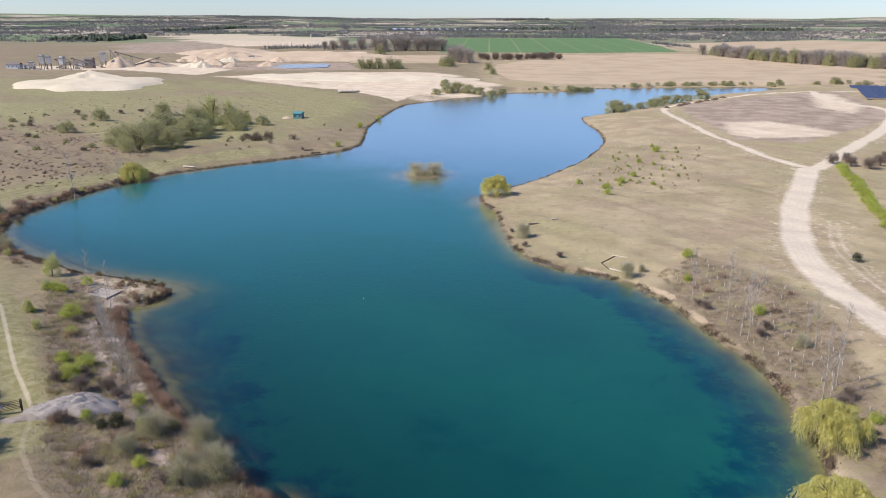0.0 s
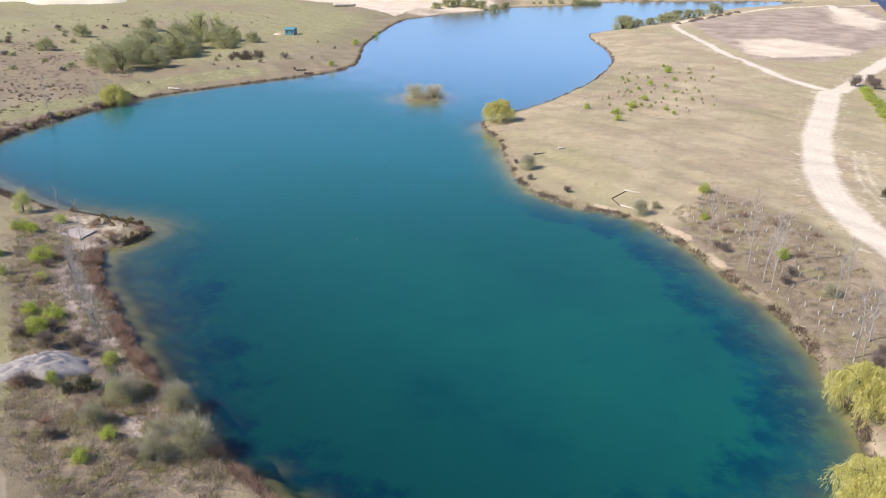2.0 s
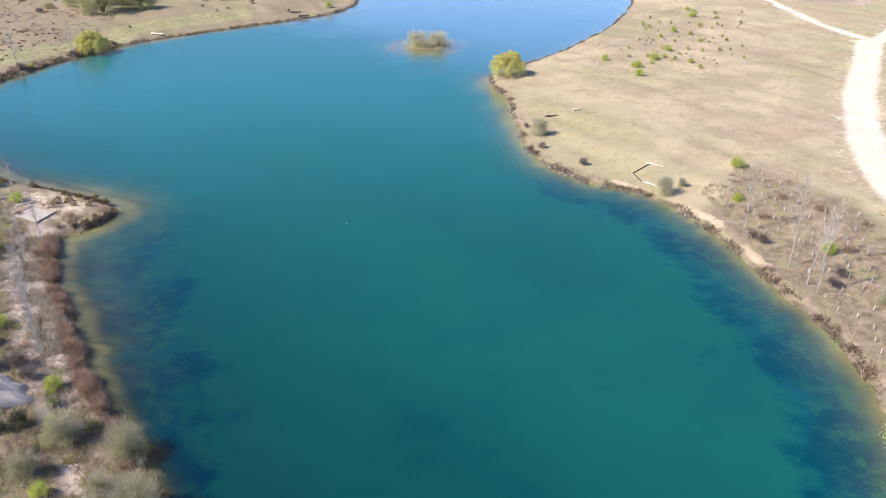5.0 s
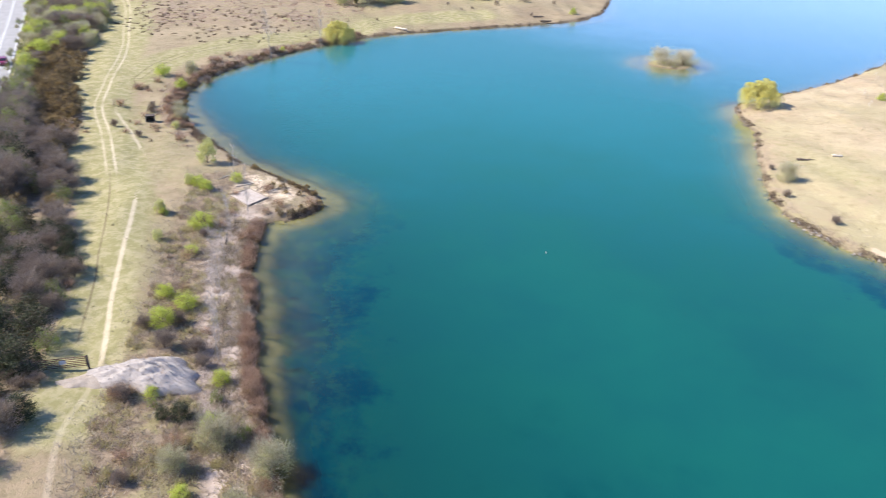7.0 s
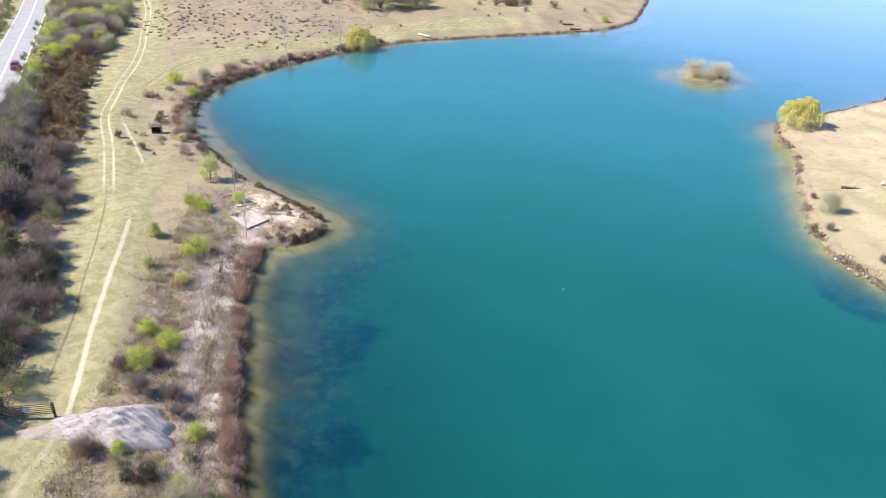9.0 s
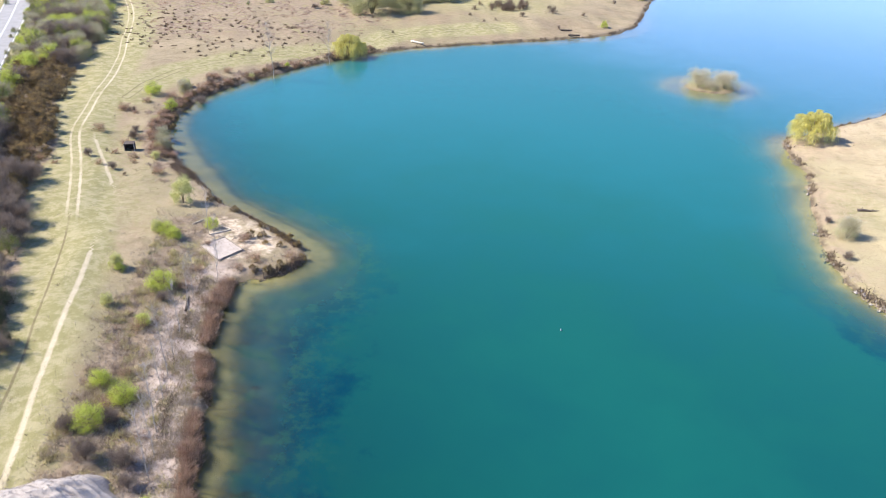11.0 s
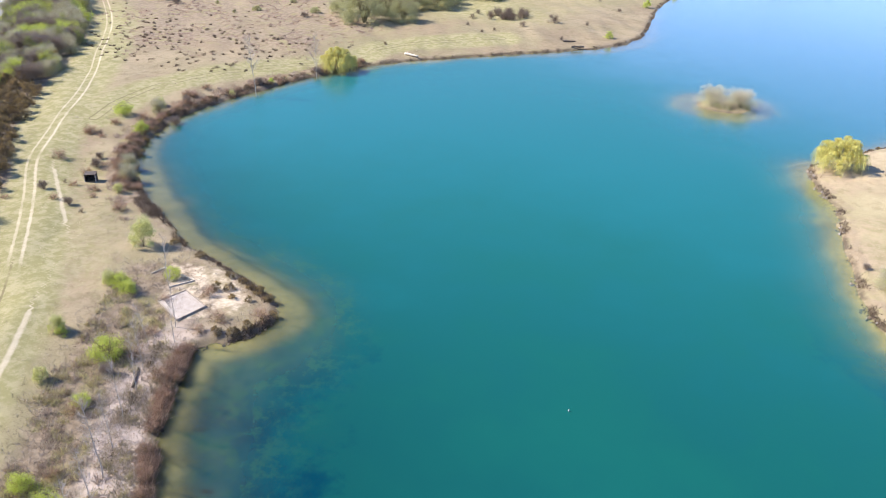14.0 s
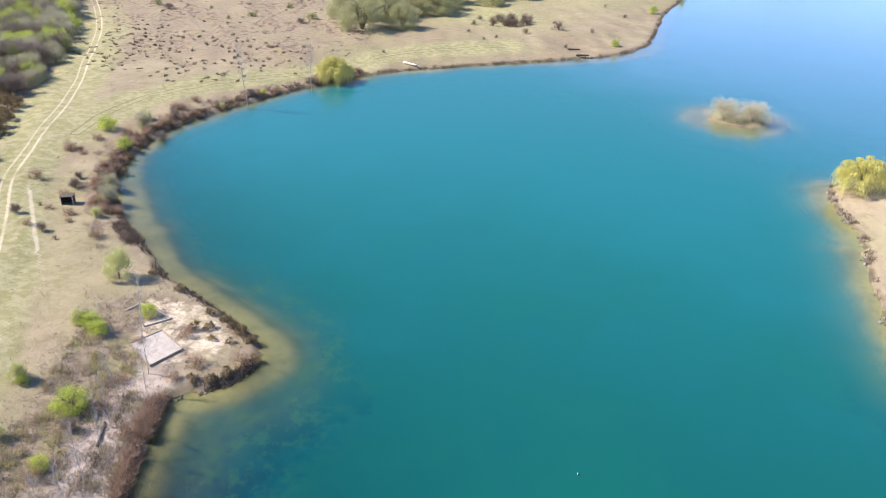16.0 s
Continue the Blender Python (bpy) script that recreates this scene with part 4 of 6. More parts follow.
# ---- hedge between lane and road ----
inner = np.array([(-46, 32), (-57, 47.5), (-64, 56), (-67.5, 62), (-78.5, 73), (-98, 90), (-111, 107), (-128, 121), (-147, 144), (-169, 174), (-205, 208), (-262, 258)])
outer = np.array([(-53, 35), (-87, 67), (-104, 85), (-122.5, 102.5), (-166.5, 146), (-206.5, 185), (-298, 272), (-388, 354)])
ring = np.vstack([inner, outer[::-1]])
placed = []
for _ in range(16000):
    x, y = rng.uniform(-290, -46), rng.uniform(32, 285)
    far = 1 + max(0.0, (y - 150) / 120)
    if not inside(np.array([x]), np.array([y]), ring)[0] or any((x - a) ** 2 + (y - b) ** 2 < (1.85 * far) ** 2 for a, b in placed):
        continue
    placed.append((x, y))
    edge = float(to_line(np.array([x]), np.array([y]), inner)[0])
    chance = rng.random()
    if 95 < y < 142 and edge < 9.0:
        kind, s = gorse, rng.uniform(0.85, 1.15)
    elif y < 68:
        kind, s = (dark_bush, rng.uniform(0.7, 1.05)) if chance < 0.55 else (scrub, rng.uniform(0.7, 1.0)) if chance < 0.9 else (green_shrub, 0.8)
    elif y < 104:
        kind, s = (scrub, rng.uniform(0.8, 1.15)) if chance < 0.62 else (dark_bush, rng.uniform(0.7, 1.0)) if chance < 0.84 else (gorse, 1.0) if chance < 0.93 else (green_shrub, 0.9)
    else:
        kind, s = (scrub, rng.uniform(0.8, 1.2)) if chance < 0.22 else (sallow, rng.uniform(0.8, 1.1)) if chance < 0.46 else (green_shrub, rng.uniform(0.8, 1.2)) if chance < 0.66 else (hawthorn, rng.uniform(1.1, 1.5)) if chance < 0.86 else (gorse, 1.1)
    grow(kind, x, y, s * min(far, 1.35) * (0.8 if edge < 1.5 else 1.0), group="hedge between lane and road")

verge = beside(curve(ROAD_LINE, each=24), 5.4)
for x, y in verge:
    if 98 < y < 250:
        for _ in range(2):
            grow((green_shrub, hawthorn, green_shrub, sallow)[int(rng.integers(0, 4))], x + rng.normal(0, 1.2), y + rng.normal(0, 1.2), rng.uniform(0.22, 0.4) if y < 178 else rng.uniform(0.4, 0.75), group="roadside shrubs")
for x, y in beside(curve(ROAD_LINE, each=30), 6.6):
    if 74 < y < 109:
        grow((scrub, scrub, dark_bush, green_shrub)[int(rng.integers(0, 4))], x + rng.normal(0, 0.6), y + rng.normal(0, 0.6), rng.uniform(1.15, 1.4), group="hedge between lane and road")
for x, y in beside(curve(ROAD_LINE, each=24), -7.5):
    if 90 < y < 250:
        for _ in range(2):
            grow(green_shrub, x + rng.normal(0, 1.5), y + rng.normal(0, 1.5), rng.uniform(0.3, 0.55), group="verge hedge beyond the road")
for k in range(64):
    x, y = rng.uniform(-118, -84), rng.uniform(100, 160)
    if at_ground(x, y, 3) < -2 and to_line(np.array([x]), np.array([y]), LANE)[0] > 3:
        grow((dead_shrub, bramble, bramble)[k % 3], x, y, rng.uniform(0.5, 1.1), group="low shrubs by the cove")
for x, y, s in ((-104.9, 117.3, 0.4), (-103, 105.8, 0.35), (-107, 120, 0.3), (-96, 104, 0.3), (-110, 141, 0.45), (-115, 150, 0.4), (-111, 168, 0.45), (-106, 183, 0.4)):
    grow(scrub, x, y, s, group="low shrubs by the cove")

# ---- willows at the water ----
for x, y, s in ((3.4, 173.2, 0.95), (-103.4, 188, 0.95), (40.6, 50.8, 0.93), (34.8, 34.8, 0.95)):
    grow(weeping_willow, x, y, s, 0.95 if y > 160 else 0.8, group="weeping willows")
for x, y, s in ((-55.5, 307, 0.45), (-55, 252, 0.35), (-51.5, 340, 0.4)):
    grow(hawthorn, x, y, s * 2, label="small yellow bush near the far shore")

# ---- island ----
for x, y, s in ((-20.9, 204, 0.88), (-20.6, 201.9, 0.5), (-18, 201.4, 0.42), (-15.2, 204.4, 0.88), (-15.8, 206.8, 0.5)):
    grow(pale_sallow, x, y, s, 0.8, group="island shrubs", variants=2)

# ---- north-west heath ----
for x, y, s in ((-121, 231, 1.45), (-131, 239, 1.2), (-112, 238, 1.0), (-122, 247, 1.35), (-126, 264, 1.5), (-113, 262, 1.2), (-119, 281, 1.5), (-107, 292, 1.1), (-169, 271, 0.7), (-154, 330, 0.9), (-173, 307, 0.8), (-136, 290, 1.0), (-129, 305, 1.0)):
    grow(broad_sallow, x, y, s * 1.15, 1.1, group="thickets of the heath")
for k in range(46):
    x, y = rng.uniform(-215, -132), rng.uniform(215, 345)
    grow((broad_sallow, scrub, green_shrub)[k % 3], x, y, rng.uniform(0.25, 0.5) if k % 3 == 0 else rng.uniform(0.35, 0.75), rng.uniform(0.55, 0.8), group="low scrub of the heath")
for x, y, s in ((-117, 255, 1.1), (-113, 271, 1.1), (-128, 277, 1.2), (-103, 284, 0.9), (-97, 300, 0.8)):
    grow(broad_sallow, x, y, s, group="shrubs of the heath")
for x, y, s in ((-120, 301, 1.35), (-113, 306, 1.1), (-106, 303, 0.8)):
    grow(pale_willow, x, y, s, group="willow trees of the heath")
for k in range(26):
    grow(dead_shrub, -87 + rng.normal(0, 5), 259 + rng.normal(0, 4), rng.uniform(1.3, 2.3), group="dead shrubs on the pasture")
for x, y in ((-76, 264), (-74, 262), (-87, 237), (-94, 243), (-85, 241), (-104, 212), (-64, 262), (-61, 290), (-70, 300), (-66, 243)):
    grow(dead_shrub, x, y, rng.uniform(0.7, 1.2), group="dead shrubs on the pasture")

def along_shore(line, count, near, far, r, patchy=-2.0):
    """Random places beside a shore line, so far out on the land."""
    p = curve(line)
    i = r.integers(0, len(p) - 1, count)
    d = p[i + 1] - p[i]
    out = np.stack([-d[:, 1], d[:, 0]], 1) / (np.linalg.norm(d, axis=1)[:, None] + 1e-9)
    p = p[i] + d * r.random((count, 1)) + out * r.uniform(near, far, (count, 1))
    return p[wander(p[:, 0], p[:, 1], 2.6, 8) > patchy]


# ---- east bank ----
for x, y in ((36, 95), (38.8, 84.7), (39.6, 80.4), (40, 78.2), (42.4, 83.8), (45, 70.5), (43.6, 60.3), (44.8, 61), (46.7, 63.9), (48.2, 74.6)):
    grow(birch, x, y, rng.uniform(0.9, 1.25), group="birches of the east bank", variants=5)
for x, y, s in ((9.2, 132.6, 0.75), (27.4, 107.4, 0.7), (30.5, 110, 0.35), (47, 76, 0.5)):
    grow(sallow, x, y, s, group="shrubs of the east bank")
for x, y, s in ((15.8, 117.8, 0.35), (37.5, 91.5, 0.4), (36.6, 93, 0.32), (42.5, 80, 0.4), (44, 82, 0.35), (46.5, 60, 0.5), (45, 58, 0.45), (9.3, 126, 0.3), (6.8, 137, 0.25)):
    grow(scrub, x, y, s, group="thorn scrub of the east bank")
for x, y, s in ((40.3, 116.3, 0.65), (44.8, 88, 0.6), (37.4, 104.2, 0.45), (59.7, 241, 0.8), (27, 186, 0.55), (39, 186.5, 0.7), (33, 171.5, 0.6), (34, 179, 0.6), (44, 196, 0.6), (50, 220, 0.6), (47, 54, 0.5)):
    grow(hawthorn, x, y, s, group="green bushes of the east bank")
for x, y in along_shore(SHORE_EAST[5:10], 20, 0.1, 0.5, np.random.default_rng(8)):
    grow(gorse, float(x), float(y), rng.uniform(0.2, 0.36), 0.9, label="small dark tussock on the shore behind the point", group="tussocks behind the point")
for k in range(80):
    u, v = rng.random(2)
    grow(hawthorn if k % 8 == 0 else pale_sapling if k % 2 else dead_shrub, 27 + 8 * v + 32 * u + 0.16 * (v * 75), 178 + v * 75, rng.uniform(0.25, 0.48), group="planted saplings")
for u in np.linspace(0, 1, 27):
    x, y = np.interp(u, [0, 0.33, 0.66, 1], [111, 103.5, 95, 84]), np.interp(u, [0, 0.33, 0.66, 1], [213, 185, 157, 118])
    grow(hawthorn, x + rng.normal(0, 0.5), y + rng.normal(0, 0.5), rng.uniform(0.75, 1.05), 0.8, group="bright green hedge")
for x, y, s in ((113, 224, 0.9), (117, 220, 0.9), (121, 216, 1.0), (126, 220, 1.0), (131, 226, 1.1), (137, 223, 1.1), (119, 228, 0.8), (144, 232, 1.2)):
    grow(scrub, x, y, s, group="scrub by the fork")
for x, y, s in ((72, 115, 0.5), (80, 108, 0.5), (88, 118, 0.6)):
    grow(dark_bush, x, y, s)
for x, y, s in ((66.5, 379, 1.7), (70, 385, 1.3), (76, 390, 1.0), (83, 395, 0.9), (90, 400, 1.1), (95, 410, 1.2), (102, 421, 1.4), (110, 426, 1.2), (118, 437, 1.0), (130, 451, 1.5)):
    grow(broad_sallow, x, y, s * 0.8, group="shrubs on the point")

# ---- far shore and farther trees ----
for x, y, s in ((-26, 466, 1.0), (-19, 470, 1.1), (-12, 468, 0.9), (-5, 466, 0.85), (3, 460, 0.75), (10, 480, 0.6), (-32, 455, 0.6), (-30, 520, 0.7)):
    grow(broad_sallow, x, y, s * 1.25, 0.95, group="willows at the far end")
for x, y, s in ((29, 499, 0.7), (40, 503, 0.7), (56, 507, 1.2), (61, 508, 1.1), (67, 510, 1.0), (90, 535, 0.8), (105, 539, 1.1), (109, 540, 1.0), (129, 546, 1.2), (135, 548, 1.2), (145, 549, 1.1), (150, 551, 1.2), (163, 553, 0.9),
                (170, 554, 0.9), (180, 556, 1.0), (188, 557, 0.8), (208, 552, 1.3), (212, 556, 1.2), (239, 556, 1.0), (257, 560, 1.3), (262, 565, 1.2), (272, 556, 1.2), (278, 560, 1.2), (118, 546, 0.8)):
    grow(broad_sallow, x + rng.normal(0, 1.5), y, s * rng.uniform(0.5, 0.95), rng.uniform(0.7, 1.0), group="bushes on the far shore")
    grow(pale_sallow, x + rng.uniform(3, 8), y + 2, rng.uniform(0.4, 0.8), 0.8, label="pale half-bare sallow on the far shore", group="bushes on the far shore")
for x, y, s in ((-209, 1103, 1.9), (-185, 1106, 1.8), (-160, 1080, 2.0), (-148, 1060, 2.2), (-132, 1081, 2.4), (-118, 1082, 2.3), (-100, 1084, 2.1), (-88, 1086, 2.2), (-77, 1088, 1.9), (-66, 1090, 1.8),
                (-40, 827, 1.7), (-31, 820, 1.8), (-21, 810, 1.6), (-35, 835, 2.0), (-225, 1100, 1.4), (-240, 1110, 1.2)):
    grow(bare_tree, x, y, s, group="far bare trees")
for x, y, s in ((-120, 706, 1.15), (-112, 708, 1.1), (-104, 709, 1.2), (-93, 712, 1.25), (-86, 714, 1.1), (-42, 751, 1.2), (-46, 760, 1.0), (-140, 980, 1.5), (-38, 760, 1.1), (0, 700, 0.9), (4, 640, 0.7)):
    grow(willow_tree, x, y, s, group="far willows")
for u in np.linspace(0, 1, 22):
    grow(scrub, -10 + 93 * u + rng.normal(0, 2), 872 + 22 * u + rng.normal(0, 4), rng.uniform(1.5, 2.3), group="far hedge")
for u in np.linspace(0, 1, 44):
    x = np.interp(u, [0, 0.2, 0.5, 0.75, 1], [284, 297, 326, 356, 420])
    y = np.interp(u, [0, 0.2, 0.5, 0.75, 1], [1020, 940, 846, 775, 740])
    for row in range(2):
        grow(bare_tree if rng.random() < 0.7 else willow_tree, x + row * 14 + rng.normal(0, 3), y + row * 12 + rng.normal(0, 4), rng.uniform(1.0, 1.6), group="tree belt behind the tan field")


# ---- low growth ----
def tufts(name, label, category, places, each, material, length, width, lean, r):
    """Many blades in bunches at places on the ground, as one object."""
    p = np.repeat(places, each, 0) + r.normal(0, lean * 0.35, (len(places) * each, 2))
    z = at_ground(p[:, 0], p[:, 1])
    dry = at_ground(p[:, 0], p[:, 1], 3) < 0.1
    p, z = p[dry], z[dry]
    way = np.stack([r.normal(0, lean, len(p)), r.normal(0, lean, len(p)), np.ones(len(p))], 1)
    big = np.repeat(r.uniform(0.6, 1.35, len(places)), each)[dry]
    me = mesh_of(name, *blades(np.column_stack([p, z - 0.03]), way, length * big * r.uniform(0.6, 1.2, len(p)), width, r), material)
    return tagged(new(name, me), label, category, kind="stuff")


def sample(mask, count, x0, x1, y0, y1, r, least=0.0):
    """Random land places, more where the mask is strong."""
    table = mask.reshape(len(ys), len(xs))
    out = np.zeros((0, 2))
    while len(out) < count:
        p = np.column_stack([r.uniform(x0, x1, count), r.uniform(y0, y1, count)])
        i = np.clip(np.searchsorted(xs, p[:, 0]), 0, len(xs) - 1)
        j = np.clip(np.searchsorted(ys, p[:, 1]), 0, len(ys) - 1)
        ok = (table[j, i] > r.random(count) + least) & (GRID[3][j, i] < -0.4)
        out = np.vstack([out, p[ok]])
    return out[:count]


r = np.random.default_rng(21)
STRAW = leafy("straw_blades", (0.24, 0.185, 0.11), (0.5, 0.42, 0.28), 0.25)
BROWN_STEMS = leafy("brown_stems", (0.25, 0.18, 0.135), (0.54, 0.43, 0.34), 0.3)
HEATHER = leafy("heather_stems", (0.28, 0.18, 0.14), (0.54, 0.4, 0.32), 0.25)
UMBER = leafy("umber_blades", (0.07, 0.05, 0.036), (0.25, 0.18, 0.12), 0.15)
clear = np.clip(1 - track * 1.5 - sand - mud, 0, 1)
tufts("reed_fringe", "rust-brown dead reeds and brambles along the west bank", "reeds", along_shore(SHORE_WEST[:12], 4200, -0.15, 1.0, r, 0.02), 9, TWIG_RUST, 0.95, 0.045, 0.75, r)
# umber blades give the fringe darker stems and its shadowed gaps
tufts("dark_fringe", "dark umber dead stems in the water's edge fringe, also standing for shaded gaps", "reeds", along_shore(SHORE_WEST[:12], 1000, -0.3, 0.5, r, -0.2), 9, UMBER, 0.8, 0.06, 0.6, r)
tufts("pale_reeds", "pale dead reeds among the rust-brown fringe", "reeds", along_shore(SHORE_WEST[:12], 1900, 1.0, 4.2, r, -0.3), 6, STRAW, 0.7, 0.07, 0.7, r)
# along the west bank the umber blades also stand for the reeds' shadow
tufts("bank_grass", "dark overhanging grass and roots along the water's edge, on the west also standing for reed shadow", "grass", np.vstack([along_shore(SHORE_WEST[12:] + SHORE_NORTH[:9], 3000, 0.0, 0.9, r, -0.1), along_shore(SHORE_EAST, 3600, 0.0, 0.8, r, -0.1), along_shore(SHORE_WEST[:12], 1500, -0.3, 0.3, r, -0.4)]), 4, UMBER, 0.5, 0.11, 0.6, r)
tufts("straw_grass", "dry straw-coloured grass tufts", "grass", sample(clear * 0.9, 11000, -150, 80, 28, 215, r), 4, STRAW, 0.26, 0.075, 0.7, r)
tufts("dark_weeds", "withered dark weeds scattered over the pasture", "weeds", sample(np.clip(bare * 1.2, 0, 1), 1300, -75, 20, 28, 122, r), 7, UMBER, 0.36, 0.05, 1.0, r)
tufts("bramble_litter", "pinkish-brown bramble stems and litter", "brambles", sample(np.clip(bare * 1.2, 0, 1), 2200, -78, 20, 28, 122, r), 8, TWIG_GREY, 0.7, 0.045, 1.1, r)
tufts("heath_shrubs", "low red-brown heather and dead bracken on the heath", "heather", sample(np.clip(bare, 0, 1) * (wander(gx, gy, 9, 3) > -0.1), 2000, -250, -112, 165, 300, r), 22, HEATHER, 0.42, 0.08, 0.8, r)
tufts("heath_tussocks", "dark tussocks on the heath beyond the lake", "tussocks", np.vstack([sample(clear * 0.6, 260, -230, -110, 165, 420, r), np.column_stack([r.uniform(-175, -118, 190), r.uniform(165, 205, 190)])]), 26, UMBER, 0.6, 0.1, 0.6, r)
tufts("cove_brambles", "dense dark brown brambles on the bank of the cove", "brambles", along_shore(SHORE_WEST[18:27], 1100, 0.2, 2.2, r, -0.25), 14, UMBER, 0.8, 0.07, 0.8, r)
tufts("cove_litter", "reddish-brown dead stems behind the cove bank", "brambles", along_shore(SHORE_WEST[18:27], 1100, 1.2, 5.5, r, -0.1), 12, BROWN_STEMS, 0.6, 0.06, 0.9, r)
tufts("fallen_twigs", "pale grey fallen birch twigs lying behind the fringe", "twigs", along_shore(SHORE_WEST[5:12], 1500, 1.3, 5.6, r, -0.4), 12, TWIG_BIRCH, 0.7, 0.035, 2.2, r)
# umber blades draw the dark ditch line; the ground has no dip here
tufts("ditch_growth", "umber blades standing for the dark line of a narrow ditch behind the fringe", "undergrowth", along_shore(SHORE_WEST[3:12], 420, 3.1, 3.5, r, 0.0), 10, UMBER, 0.4, 0.08, 0.7, r)
BANK = [(-20, 28), (-34, 29), (-44, 38), (-51, 50), (-56, 60), (-66, 75), (-73, 90), (-62, 88), (-58, 84), (-45, 64), (-33, 48), (-23, 37)]
SLOPE = [(33, 108), (42, 117), (54, 100), (54, 78), (50, 50), (44, 38), (41, 62), (36, 90)]


def thicket(name, label, ring, clumps, each, material, length, width, lean, r):
    """Low tangled growth inside a ring."""
    (x0, y0), (x1, y1) = np.min(ring, 0), np.max(ring, 0)
    p = np.column_stack([r.uniform(x0, x1, clumps * 4), r.uniform(y0, y1, clumps * 4)])
    p = p[inside(p[:, 0], p[:, 1], ring) & (wander(p[:, 0], p[:, 1], 2.2, 4) > -0.25)][:clumps]
    p = p[~((p[:, 0] < 0) & (p[:, 1] > 50) & (at_ground(p[:, 0], p[:, 1], 3) > -5.5) & (r.random(len(p)) < 0.75))]
    tufts(name, label, "undergrowth", p, each, material, length, width, lean, r)


OLIVE_STEMS = leafy("olive_stems", (0.33, 0.29, 0.13), (0.6, 0.53, 0.29), 0.4)
PALE_STEMS = leafy("pale_stems", (0.38, 0.31, 0.22), (0.64, 0.55, 0.43), 0.4)
thicket("olive_undergrowth", "olive-green tangled undergrowth on the west bank", BANK, 700, 44, OLIVE_STEMS, 0.6, 0.07, 0.75, r)
thicket("brown_undergrowth", "brown tangled bramble stems on the west bank", BANK, 320, 44, BROWN_STEMS, 0.6, 0.06, 0.8, r)
thicket("pale_undergrowth", "pale dead grass and stems on the west bank", BANK, 800, 40, PALE_STEMS, 0.5, 0.06, 0.8, r)
thicket("slope_undergrowth", "grey-brown dead stems on the east slope", SLOPE, 150, 36, TWIG_GREY, 0.5, 0.05, 0.9, r)
thicket("slope_grass", "pale tussock grass on the east slope", SLOPE, 700, 34, STRAW, 0.4, 0.06, 0.9, r)
for x, y, s in ((-55.4, 45.2, 0.42), (-57, 45.9, 0.45), (-56.4, 44, 0.42), (-58.4, 44.6, 0.5), (-60, 43, 0.5)):
    grow(scrub, x, y, s, 0.7, label="grey heap of dead thorn brush beside the gate", group="brush by the gate")
for x, y in ((-44.2, 47.6), (-39.8, 51), (-34.6, 48)):
    grow(green_shrub, x, y, rng.uniform(0.25, 0.4), label="low olive-green shrub at the foot of the stone heap", group="shrubs by the heap")
for x, y in sample(np.clip(bare * 1.1, 0, 1), 34, -76, -24, 30, 100, r):
    grow(bramble, float(x), float(y), rng.uniform(0.5, 1.0), group="brambles of the west bank")
for x, y in sample(np.clip(bare * 1.1, 0, 1), 9, 32, 58, 35, 118, r):
    grow(bramble, float(x), float(y), rng.uniform(0.4, 0.8), group="brambles of the east bank")
for x, y in along_shore(SHORE_WEST[2:12], 85, 0.2, 1.0, r):
    grow(bramble, float(x), float(y), rng.uniform(0.4, 0.75), rng.uniform(1.0, 1.5), label="rust-brown bramble bush on the water's edge", group="brambles of the west bank")
for x, y in along_shore(SHORE_WEST[19:27], 110, 0.3, 3.0, r):
    grow(bramble, float(x), float(y), rng.uniform(0.4, 0.85), 1.1, label="dark brown bramble bush along the curved shore", group="brambles of the west bank")
for x, y in ((-54.4, 94.6), (-56.6, 96.8), (-58.7, 97.9), (-60.4, 98.2), (-61.8, 98.8), (-63.9, 98.9), (-70.4, 101.3), (-76.1, 103), (-63.3, 95.8), (-60.3, 94.9), (-58.5, 95.6), (-55.4, 91.2), (-56, 89.6), (-57.5, 88.6), (-62, 96.6),
             (-112, 139), (-110, 136), (-113.5, 143), (-108, 131), (-104, 126), (-101, 121), (-113.5, 155), (-112, 165)):
    grow(gorse, x, y, rng.uniform(0.28, 0.5), label="dark brown tussock at the water's edge", group="tussocks on the spit")


# ---- earth and stone ----
def lumps(at, size, r):
    """Rough eight-sided stones."""
    base = np.array([(1, 0, 0), (0, 1, 0), (-1, 0, 0), (0, -1, 0), (0, 0, 1), (0, 0, -1)], float)
    v = at[:, None] + base[None] * np.broadcast_to(size, len(at))[:, None, None] * r.uniform(0.55, 1.25, (len(at), 6, 1)) + r.normal(0, 0.1, (len(at), 6, 3)) * np.broadcast_to(size, len(at))[:, None, None]
    tri = np.array([(0, 1, 4), (1, 2, 4), (2, 3, 4), (3, 0, 4), (1, 0, 5), (2, 1, 5), (3, 2, 5), (0, 3, 5)])
    return v.reshape(-1, 3), (np.arange(len(at))[:, None, None] * 6 + tri).reshape(-1, 3)


